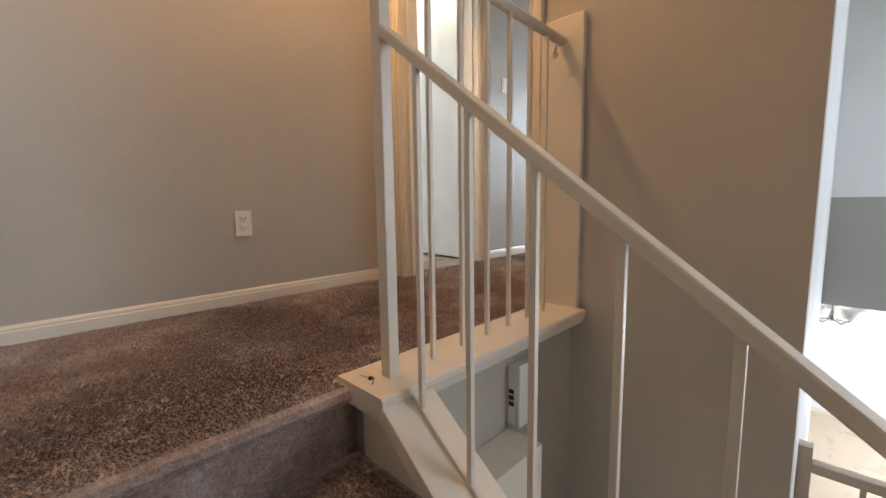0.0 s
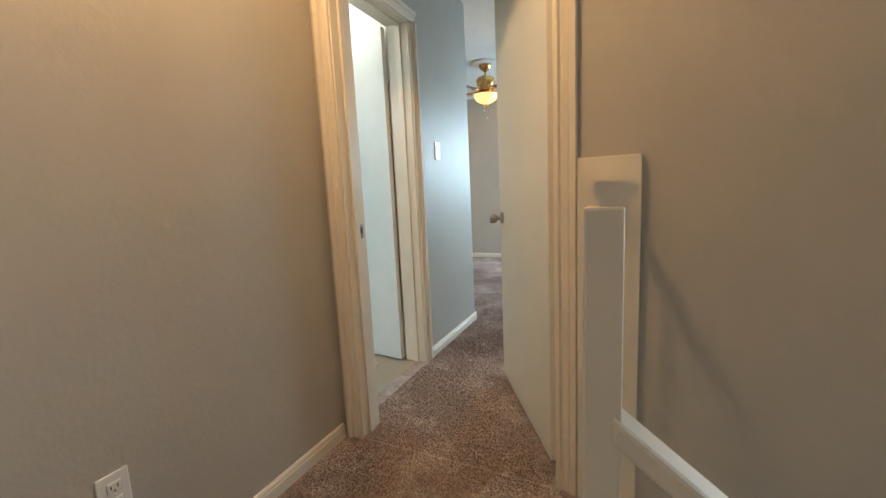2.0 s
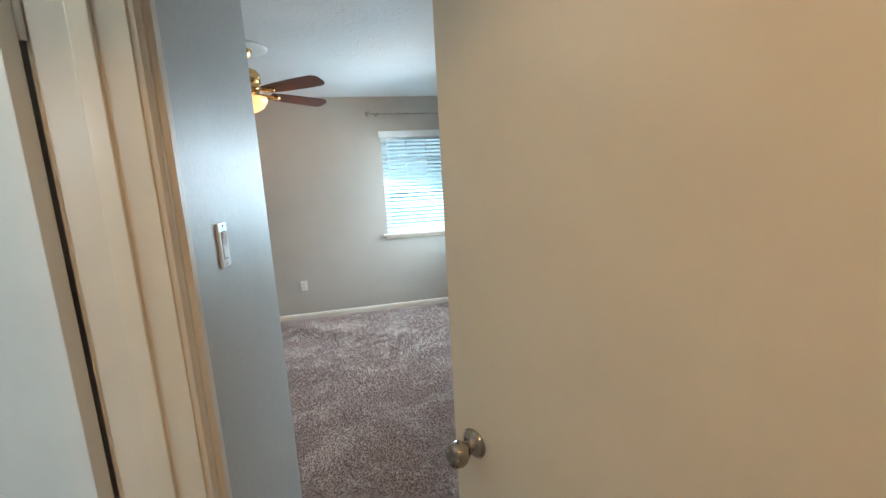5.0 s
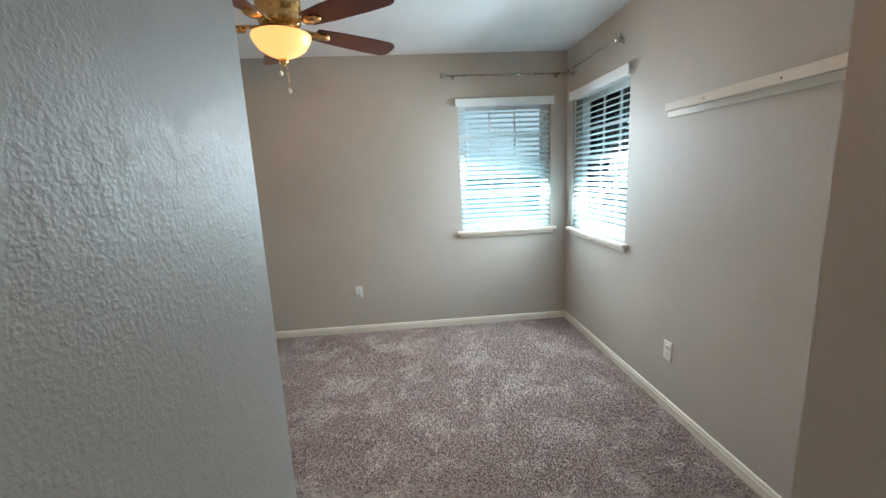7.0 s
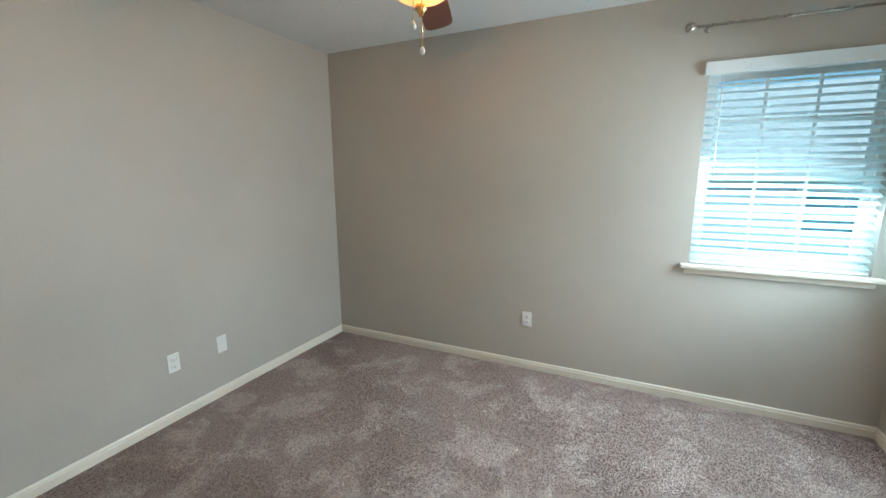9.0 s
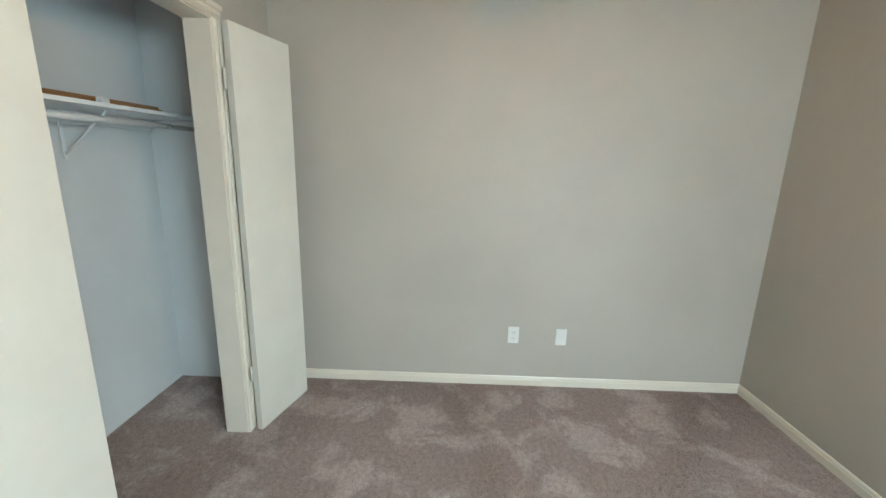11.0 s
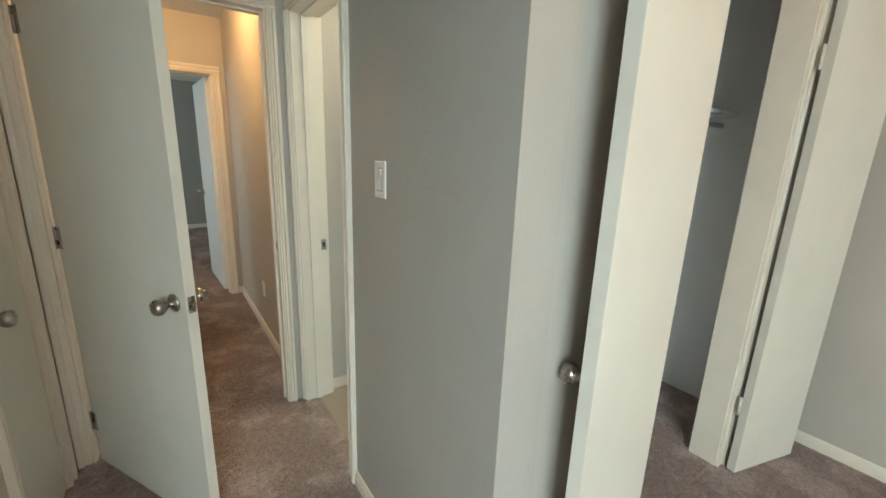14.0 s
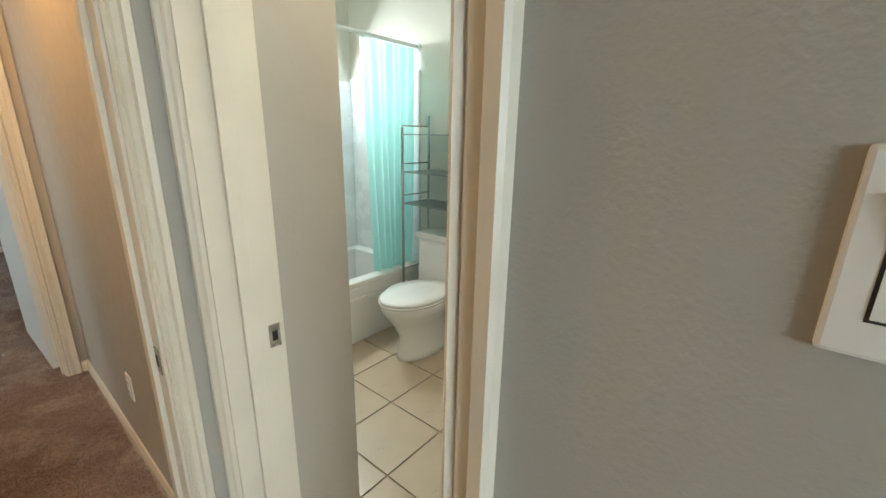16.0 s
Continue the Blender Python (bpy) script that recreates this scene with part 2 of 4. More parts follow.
wall_x("wall_closet_back", -2.18, -0.145, 0.865, 0.985, 0, H, WHITE_WALL, "white closet back wall")
wall_y("wall_closet_side", 0.985, 1.59, -2.06, -2.02, 0, H, WHITE_WALL, "white closet side wall")
wall_y("wall_closet_side_2", 0.985, 1.59, -0.40, -0.145, 0, H, WHITE_WALL, "white closet side wall")
wall_y("wall_bath_west", -1.87, 0.865, -2.02, -1.90, 0, H, BATH_WALL, "pale bathroom wall behind the toilet")
wall_x("wall_bath_south", -1.90, -0.39, -1.87, -1.75, 0, H, BATH_WALL, "pale bathroom wall with a high window", [(-1.70, -1.05, 1.80, 2.16)])
wall_y("wall_west", 0.985, 4.88, -2.18, -2.06, 0, H, WALL, "greige bedroom wall")
wall_x("wall_north", -2.06, 1.83, 4.74, 4.88, 0, H, WALL, "greige bedroom wall with a window", [(0.697, 1.54, 0.915, 2.065)])
wall_y("wall_east", 1.75, 4.74, 1.69, 1.83, 0, H, WALL, "greige bedroom wall with a window", [(3.68, 4.60, 0.915, 2.065)])
wall_y("wall_linen", 0.125, 1.63, 1.017, 1.15, 0, H, WALL, "greige wall with the linen closet door", [(0.242, 0.758, 0, 2.05)])
wall_x("wall_linen_end", 1.017, 1.83, 1.63, 1.75, 0, H, WALL, "greige bedroom wall beside the entry")
wall_x("wall_hall_south", -0.39, 4.20, -2.06, -1.94, 0, H, WALL, "greige hall wall with a doorway", [(0.092, 0.888, 0, 2.02)])
wall_x("wall_stair_south", 1.034, 4.20, -2.06, -1.94, DOWN, 0, WALL, "greige wall along the stairs")
wall_y("wall_foyer_side", 0.125, 2.90, 1.848, 1.868, DOWN, H, WHITE_WALL, "white foyer wall")
wall_x("wall_foyer_header", 1.848, 4.20, 2.90, 3.02, -0.42, 0.44, GREY_WALL, "grey painted wall over the dining opening")
wall_x("wall_foyer_upper", 1.848, 4.20, 2.90, 3.02, 0.44, H, WHITE_WALL, "white upper foyer wall")
# unseen closing walls; both openings are added for the daylight fills
wall_y("wall_foyer_east", -2.06, 3.02, 4.20, 4.32, DOWN, H, WHITE_WALL, "unseen white outer wall with an opening added for daylight", [(0.8, 2.4, -0.2, 2.0)])
wall_y("wall_dining_east", 3.02, 6.40, 4.20, 4.32, DOWN, -0.42, WHITE_WALL, "unseen white dining room wall with an opening added for daylight", [(4.0, 5.6, -2.2, -0.6)])
wall_x("wall_dining_north", 0.38, 4.32, 6.40, 6.52, DOWN, -0.30, WHITE_WALL, "white dining room wall")
wall_y("wall_dining_west", 0.125, 6.40, 0.38, 0.50, DOWN, -0.30, WHITE_WALL, "white dining room wall")
wall_y("wall_under_hall", -0.98, 0.0, 1.034, 1.15, DOWN, -0.045, WALL, "greige stairwell wall under the hall")
wall_x("wall_back_room_south", -1.62, 3.12, -5.87, -5.75, 0, H, GREY_WALL, "dark grey wall of the back room")
wall_y("wall_back_room_west", -5.75, -2.06, -1.62, -1.50, 0, H, GREY_WALL, "dark grey wall of the back room")
# unseen wall, with an opening added behind the back room fill
wall_y("wall_back_room_east", -5.75, -2.06, 3.00, 3.12, 0, H, GREY_WALL, "dark grey wall of the back room", [(-4.7, -3.3, 0.9, 2.1)])

structure("floor", boxes(((0.0, -1.94, -0.25), (1.034, 0.0, 0.0)), ((-0.005, 0.0, -0.25), (1.034, 0.985, 0.0)), ((1.034, 0.125, -0.25), (1.69, 0.985, 0.0)),
                         ((-2.06, 0.985, -0.25), (1.69, 4.74, 0.0)), ((-0.07, 0.172, -0.25), (-0.005, 0.808, 0.0))),
          CARPET, "brown cut-pile carpet with brushed marks", "carpet")
structure("floor_back_room", boxes(((-1.5, -5.75, -0.25), (3.0, -1.94, 0.0))), CARPET, "brown carpet of the back room", "carpet")
structure("floor_foyer", boxes(((0.5, -1.94, DOWN - 0.1), (4.2, 6.4, DOWN))), TILE, "pale tile floor downstairs", "floor")
structure("ceiling", boxes(((-2.18, -5.87, H), (4.32, 3.02, H + 0.1)), ((-2.18, 3.02, H), (1.83, 4.88, H + 0.1))), CEILING, "white textured ceiling", "ceiling")
structure("ceiling_dining", boxes(((0.38, 3.02, -0.42), (4.32, 6.52, -0.30))), CEILING, "white dining room ceiling", "ceiling")
structure("ground", boxes(((-400, -400, -3.2), (400, 400, -3.0))), GRASS, "mown lawn round the houses", "ground")
structure("crown", prism([(-5.75, H), (-5.66, H), (-5.68, H - 0.03), (-5.73, H - 0.07), (-5.75, H - 0.08)], 0, -1.5, 3.0), TRIM, "white crown moulding", "trim")


def baseboard(p, q, side, z=0.0, mat=None):
    """Runs from p to q along a wall; side is the way into the room."""
    (x0, y0), (x1, y1) = p, q
    sx, sy = side
    bm = bmesh.new()
    out = [(0, 0), (0.013, 0), (0.013, 0.042), (0.010, 0.046), (0.010, 0.054), (0.006, 0.062), (0.0, 0.064)]
    ends = []
    for (x, y) in ((x0, y0), (x1, y1)):
        ends.append([bm.verts.new((x + sx * d, y + sy * d, z + h)) for d, h in out])
    bm.faces.new(ends[0]), bm.faces.new(ends[1])
    n = len(out)
    for k in range(n):
        bm.faces.new((ends[0][k], ends[0][(k + 1) % n], ends[1][(k + 1) % n], ends[1][k]))
    bmesh.ops.recalc_face_normals(bm, faces=bm.faces)
    return structure("baseboard", bm, mat or TRIM, "cream painted wooden baseboard", "baseboard")


for p, q, s in [((0.0, -1.94), (0.0, -0.02), (1, 0)), ((-0.005, 0.880), (-0.005, 1.723), (1, 0)), ((-0.005, 1.71), (-0.525, 1.71), (0, 1)),
                ((-1.56, 1.71), (-2.06, 1.71), (0, 1)), ((-2.06, 1.723), (-2.06, 4.74), (1, 0)), ((-2.047, 4.74), (1.69, 4.74), (0, -1)),
                ((1.69, 4.727), (1.69, 1.75), (-1, 0)), ((1.017, 0.83), (1.017, 1.763), (-1, 0)), ((1.017, 1.75), (1.677, 1.75), (0, 1)),
                ((-0.145, 0.125), (-0.40, 0.125), (0, 1)), ((-0.39, -0.98), (-0.39, 0.11), (-1, 0)), ((0.0, -1.94), (0.035, -1.94), (0, 1)),
                ((-1.50, -5.75), (3.0, -5.75), (0, 1))]:
    baseboard(p, q, s)
baseboard((0.5, 6.40), (4.2, 6.40), (0, -1), DOWN)


def oval(cx, rx, ry, z, n=32, tail=0.0):
    return [(cx + rx * math.cos(2 * math.pi * k / n) * (1.0 if math.cos(2 * math.pi * k / n) > 0 else 1 - tail), ry * math.sin(2 * math.pi * k / n), z) for k in range(n)]


def loft(rings):
    bm = bmesh.new()
    vs = [[bm.verts.new(p) for p in r] for r in rings]
    n = len(vs[0])
    for a, b in zip(vs, vs[1:]):
        for k in range(n):
            bm.faces.new((a[k], a[(k + 1) % n], b[(k + 1) % n], b[k])).smooth = True
    bm.faces.new(vs[0]), bm.faces.new(vs[-1])
    bmesh.ops.recalc_face_normals(bm, faces=bm.faces)
    return bm


# ---- stairs and rails ----
RISE, RUN, TOP = 0.19, 0.244, 1.075
SLOPE = -RISE / RUN
for k in range(7):
    x, z = TOP + k * RUN, -k * RISE
    # bullnosed carpeted tread with its riser
    o = [(x - 0.30 if k else x - 0.041, z - 0.25), (x - 0.30 if k else x - 0.041, z), (x + 0.0, z), (x + 0.018, z - 0.008), (x + 0.024, z - 0.024), (x + 0.016, z - 0.040), (x - 0.006, z - 0.052), (x - 0.010, z - 0.25)]
    if k:
        o = [(x - RUN - 0.009, z - 0.25), (x - RUN - 0.009, z), *o[2:]]
    structure("stair_step", prism(o, 1, -1.94, -1.03 if k == 0 else -1.00), CARPET, "stair step wrapped in brown carpet", "stair")
xl = TOP + 7 * RUN
structure("stair_landing", boxes(((xl - RUN - 0.009, -1.94, -7 * RISE - 0.2), (4.2, 0.5, -7 * RISE))), CARPET, "carpeted half landing of the stairs", "stair")


def cap_z(x):
    return 0.0 + SLOPE * (x - 1.20)


ZL = -7 * RISE
structure("knee_wall", prism([(1.10, -0.04), (1.16, -0.04), (1.20, cap_z(1.20) - 0.045), (2.75, cap_z(2.75) - 0.045), (2.75, DOWN), (1.155, DOWN), (1.155, -0.30), (1.10, -0.30)], 1, -1.00, -0.90), TRIM, "cream painted knee wall beside the stairs", "wall")
guard = thing("stair_railing", "cream painted metal railing round the stairwell", "railing", pose(1.12, -0.935, 0))
G = Matrix.Translation((-1.12, 0.935, 0))


def rail_part(name, bm, mat=TRIM, label=""):
    bm.transform(G)
    return part(name, bm, mat, guard, label)


ledge = prism([(1.030, -0.044), (1.205, -0.044), (1.212, -0.034), (1.222, -0.006), (1.222, 0.006), (1.216, 0.012), (1.036, 0.012), (1.030, 0.006)], 1, -1.03, -0.024)
tagged(part("stairwell_ledge", ledge, TRIM), "cream painted wooden ledge edging the hall floor", "ledge", kind="structure")
sl = math.atan(SLOPE)
cap = [(1.19, 0.0105), (1.20, 0.0), (2.75, cap_z(2.75)), (2.75, cap_z(2.75) - 0.045), (1.19, cap_z(1.19) - 0.045)]
tagged(part("knee_wall_cap", prism(cap, 1, -1.028, -0.872, 0.003), TRIM), "cream painted sloping cap board under the stair rail", "trim", kind="structure")
rail_part("fillet", prism([(1.222, cap_z(1.222) + 0.012), (2.7, cap_z(2.7) + 0.012), (2.7, cap_z(2.7) - 0.002), (1.222, cap_z(1.222) - 0.002)], 1, -0.945, -0.925, 0.002))
rail_part("newel_post", boxes(((1.113, -0.951, 0.008), (1.148, -0.920, 1.047)), bevel=0.003))


def top_rail_x(y):
    return 1.096 - 0.047 * (y + 0.026)


# flat moulded rail that runs on over the newel post
rail_outline = [(-0.012, 1.046), (0.012, 1.046), (0.013, 1.053), (0.018, 1.057), (0.0195, 1.063), (0.0175, 1.068), (0.014, 1.070), (-0.014, 1.070), (-0.0175, 1.068), (-0.0195, 1.063), (-0.018, 1.057), (-0.013, 1.053)]
rail_part("top_rail", loft([[(top_rail_x(y) + d, y, z) for d, z in rail_outline] for y in (-0.026, -0.25, -0.50, -0.75, -0.945)]))
rail_part("rail_bracket", join(bar((1.10, -0.075, 1.04), (1.085, -0.062, 1.005), 0.006), lathe([(0.014, 0), (0.012, 0.005)], 12, pose(1.085, -0.060, 1.004, 90, 0, 0))))
for y in (-0.785, -0.655, -0.527, -0.400, -0.272, -0.150):
    rail_part("baluster", boxes(((top_rail_x(y) - 0.0065, y - 0.0065, 0.010), (top_rail_x(y) + 0.0065, y + 0.0065, 1.046)), bevel=0.0015))


def slope_rail_z(x):
    return 0.845 + SLOPE * (x - 1.139)


sr = prism([(1.140, slope_rail_z(1.140) - 0.024), (1.140, slope_rail_z(1.140) + 0.006), (2.72, slope_rail_z(2.72) + 0.006), (2.72, slope_rail_z(2.72) - 0.024)], 1, -0.955, -0.918, 0.005)
rail_part("handrail", sr)
for k in range(10):
    x = 1.250 + 0.147 * k
    rail_part("baluster", boxes(((x - 0.0065, -0.943, cap_z(x) + 0.002), (x + 0.0065, -0.930, slope_rail_z(x) - 0.018)), bevel=0.0015))
rail_part("newel_post", boxes(((2.71, -0.958, ZL), (2.756, -0.912, slope_rail_z(2.72) + 0.05)), bevel=0.003))
# cable stub on the ledge
cable = thing("cable_stub", "cut black cable end poking out of the ledge", "cable", pose(1.115, -0.985, 0.012))
part("grommet", lathe([(0.006, 0), (0.007, 0.004), (0.004, 0.007), (0, 0.008)], 12), DARK, cable)
part("wire", join(bar((0.005, 0, 0.004), (0.022, -0.004, 0.012), 0.0014, 6), bar((0.022, -0.004, 0.012), (0.028, -0.016, 0.001), 0.0014, 6)), LATH, cable)
part("wire", bar((-0.004, 0, 0.003), (-0.034, -0.006, 0.002), 0.0012, 6), TRIM, cable)

plate = boxes(((1.005, -0.024, 0.0), (1.184, 0.0, 1.150)), bevel=0.004)
tagged(part("rail_backing_board", plate, TRIM), "cream painted board that holds the rail end", "trim", kind="structure")
tagged(part("boxed_ledge", boxes(((1.152, -0.90, DOWN), (1.286, -0.455, -0.33)), bevel=0.003), TRIM), "cream boxed ledge down in the stairwell", "ledge", kind="structure")

chime = thing("door_chime", "white plastic door chime box on the stairwell wall", "chime", pose(1.15, -0.41, -0.21))
part("body", boxes(((0, -0.045, -0.105), (0.032, 0.06, 0.105)), bevel=0.004), PLASTIC, chime)
part("cover", boxes(((0.032, -0.04, -0.11), (0.046, 0.065, 0.11)), bevel=0.006), PLASTIC, chime)
for k in range(3):
    part("slot", boxes(((0.006, -0.047, -0.035 + 0.022 * k), (0.026, -0.0445, -0.020 + 0.022 * k))), DARK, chime, "dark vent slot")

lr = thing("lower_railing", "tan painted railing of the lower landing", "railing", pose(1.88, 0.45, ZL))
part("post", boxes(((-0.02, -0.02, 0), (0.03, 0.03, 0.84)), bevel=0.004), OAK, lr)
part("rail", boxes(((0.03, -0.02, 0.74), (1.6, 0.025, 0.78)), bevel=0.006), OAK, lr)
part("bottom_rail", boxes(((0.03, -0.012, 0.10), (1.6, 0.016, 0.125)), bevel=0.004), OAK, lr)
for k in range(10):
    part("baluster", boxes(((0.16 + 0.14 * k, -0.008, 0.124), (0.176 + 0.14 * k, 0.008, 0.742))), OAK, lr)

ch = thing("chandelier", "nickel chandelier with white glass shades in the dining room", "chandelier", pose(1.95, 4.5, -0.85))
part("stem", bar((0, 0, 0.02), (0, 0, 0.65), 0.010), NICKEL, ch)
part("hub", lathe([(0, -0.06), (0.02, -0.05), (0.035, -0.02), (0.02, 0.03), (0.01, 0.06)], 16), NICKEL, ch)
for k in range(5):
    a = 2 * math.pi * k / 5 + 0.3
    c, s = math.cos(a), math.sin(a)
    arm = part("arm", join(bar((0, 0, -0.03), (0.13 * c, 0.13 * s, -0.06), 0.007), bar((0.13 * c, 0.13 * s, -0.06), (0.24 * c, 0.24 * s, 0.02), 0.007)), NICKEL, ch)
    part("shade", lathe([(0.02, 0.02), (0.05, 0.03), (0.072, 0.07), (0.085, 0.13), (0.080, 0.128), (0.066, 0.07), (0.045, 0.04), (0.0, 0.03)], 20, Matrix.Translation((0.24 * c, 0.24 * s, 0))), PORCELAIN, arm, "white glass bell shade")
part("tassel", lathe([(0.004, 0.0), (0.012, -0.02), (0.02, -0.05), (0.022, -0.16), (0.0, -0.165)], 12, pose(-0.26, 0.0, -0.03)), RED, ch, "red hanging tassel")


# ---- door frames and doors ----
def casing_side(x_in, x_out, h, y, d):
    """An upright of moulded casing; y is the wall face and d the way out of it."""
    w = x_out - x_in
    o = [(x_in, y), (x_in, y + d * 0.010), (x_in + w * 0.10, y + d * 0.014), (x_in + w * 0.22, y + d * 0.006), (x_in + w * 0.32, y + d * 0.012),
         (x_in + w * 0.58, y + d * 0.010), (x_in + w * 0.66, y + d * 0.020), (x_in + w * 0.94, y + d * 0.022), (x_out, y + d * 0.016), (x_out, y)]
    return prism(o, 2, 0.0, h)


def casing_top(x0, x1, z0, z1, y, d):
    w = z1 - z0
    o = [(y, z0), (y + d * 0.010, z0), (y + d * 0.014, z0 + w * 0.10), (y + d * 0.006, z0 + w * 0.22), (y + d * 0.012, z0 + w * 0.32),
         (y + d * 0.010, z0 + w * 0.58), (y + d * 0.020, z0 + w * 0.66), (y + d * 0.022, z0 + w * 0.94), (y + d * 0.016, z1), (y, z1)]
    return prism(o, 0, x0, x1)


def door_frame(name, label, m, w, h, th, strike=None, stop=True, mat=TRIM, back=True, front_w=0.064, back_w=0.064):
    """Origin at the foot of the clear opening; x along it, y into the wall."""
    f = thing(name, label, "door frame", m, kind="structure")
    part("jamb", boxes(((-0.017, 0.0, 0), (0, th, h)), bevel=0.001), mat, f)
    part("jamb", boxes(((w, 0.0, 0), (w + 0.017, th, h)), bevel=0.001), mat, f)
    part("head_jamb", boxes(((-0.017, 0.0, h), (w + 0.017, th, h + 0.017)), bevel=0.001), mat, f)
    if stop:
        part("stop", boxes(((0, th * 0.35, 0), (0.011, th * 0.35 + 0.032, h)), bevel=0.002), mat, f)
        part("stop", boxes(((w - 0.011, th * 0.35, 0), (w, th * 0.35 + 0.032, h)), bevel=0.002), mat, f)
        part("stop", boxes(((0.011, th * 0.35, h - 0.011), (w - 0.011, th * 0.35 + 0.032, h)), bevel=0.002), mat, f)
    for y, d in ((0.0, -1), (th, 1)) if back else ((0.0, -1),):
        lw = front_w if d < 0 else back_w
        part("casing", casing_side(-0.006, -0.006 - lw, h + 0.006, y, d), mat, f)
        part("casing", casing_side(w + 0.006, w + 0.070, h + 0.006, y, d), mat, f)
        part("casing", casing_top(-0.006 - lw, w + 0.070, h + 0.006, h + 0.070, y, d), mat, f)
    if strike:
        x, y = strike
        d = 1 if x < w / 2 else -1
        p = part("strike_plate", boxes(((x, y - 0.014, 0.885), (x + d * 0.002, y + 0.014, 0.945)), bevel=0.0006), NICKEL, f, "worn metal strike plate")
        part("latch_hole", boxes(((x + d * 0.002, y - 0.007, 0.902), (x + d * 0.0026, y + 0.007, 0.928))), DARK, p)
    return f


KNOB = [(0.0, 0.0), (0.030, 0.0), (0.032, 0.004), (0.024, 0.010), (0.012, 0.013), (0.011, 0.028), (0.020, 0.034), (0.026, 0.046), (0.0265, 0.056), (0.022, 0.066), (0.010, 0.069), (0.0, 0.068)]


def door_leaf(name, label, m, w, h, th=0.035, knob=0.06, hinges=(0.22, 1.80), mat=DOOR, sides=(1, -1), latch=True, hinge_mat=None):
    """Origin at the hinge foot; x along the leaf, thickness towards +y."""
    d = thing(name, label, "door", m)
    part("slab", boxes(((0.004, 0, 0.014), (w, th, h)), bevel=0.0015), mat, d)
    if knob:
        for s in sides:
            y = th if s > 0 else 0
            part("knob", lathe(KNOB, 20, pose(w - knob, y, 0.915, -90 * s, 0, 0)), NICKEL, d, "worn satin nickel knob")
    if latch:
        lp = part("latch_plate", boxes(((w, th / 2 - 0.012, 0.887), (w + 0.0015, th / 2 + 0.012, 0.943)), bevel=0.0005), NICKEL, d, "dull metal latch plate")
        part("latch_bolt", boxes(((w + 0.0015, th / 2 - 0.006, 0.906), (w + 0.008, th / 2 + 0.006, 0.924)), bevel=0.001), NICKEL, lp)
    for z in hinges:
        hm = hinge_mat or mat
        hg = part("hinge", lathe([(0.0055, 0), (0.0055, 0.088)], 10, pose(0.0, -0.004, z)), hm, d)
        part("hinge_plate", boxes(((0.0, -0.0015, z), (0.032, -0.0002, z + 0.088))), hm, hg)
    return d


door_frame("door_frame_1", "cream moulded frame of the bedroom doorway", pose(0.095, 0, 0), 0.838, 2.03, 0.125, (0.0, 0.095), back_w=0.042)
door_leaf("bedroom_door", "cream flush bedroom door standing open", pose(0.924, 0.133, 0, 0, 0, 119.3), 0.785, 2.035, hinges=(0.17, 1.0, 1.78), hinge_mat=NICKEL)
door_frame("door_frame_2", "cream moulded frame of the bathroom doorway", pose(-0.005, 0.172, 0, 0, 0, 90), 0.636, 2.03, 0.14, (0.0, 0.122), front_w=0.030)
door_leaf("bathroom_door", "white flush bathroom door standing open", pose(-0.155, 0.805, 0, 0, 0, 174), 0.630, 2.025, mat=WHITE_DOOR, hinges=(0.22, 1.72))
door_frame("door_frame_3", "cream moulded frame of the closet opening", pose(-0.60, 1.71, 0, 0, 0, 180), 0.878, 2.052, 0.12, stop=False, back=False)
door_leaf("closet_door", "cream flush closet door folded back near the corner", pose(-1.493, 1.75, 0, 0, 0, 165) @ Matrix.Diagonal((1, -1, 1, 1)), 0.412, 2.05, knob=0, latch=False, hinges=(0.30, 1.77))
door_leaf("closet_door", "cream flush closet door folded back against the wall", pose(-0.600, 1.745, 0, 0, 0, 7), 0.445, 2.03, knob=0.05, sides=(-1,), latch=False, hinges=(0.30, 1.77))
door_frame("door_frame_4", "cream moulded frame of the back room doorway", pose(0.87, -1.94, 0, 0, 0, 180), 0.76, 2.0, 0.12)
door_leaf("back_room_door", "white flush back room door standing open", pose(0.112, -2.068, 0, 0, 0, -87), 0.755, 1.995, mat=WHITE_DOOR, hinges=(0.22, 1.7))
door_frame("door_frame_5", "cream moulded frame of the linen closet", pose(1.017, 0.74, 0, 0, 0, -90), 0.48, 2.03, 0.12, back=False)
door_leaf("linen_closet_door", "cream flush linen closet door, closed", pose(1.022, 0.262, 0, 0, 0, 90) @ Matrix.Diagonal((1, -1, 1, 1)), 0.476, 2.025, hinges=(0.12, 1.72), sides=(-1,), latch=False)
catch = thing("ball_catch", "small metal catch on the closet head casing", "catch", pose(-1.05, 1.73, 2.072))
part("plate", boxes(((-0.035, 0, -0.006), (0.035, 0.003, 0.006)), bevel=0.001), NICKEL, catch)
part("ball", lathe([(0.0, 0.0), (0.005, 0.002), (0.0, 0.006)], 10, pose(0, 0.003, 0, -90, 0, 0)), NICKEL, catch)


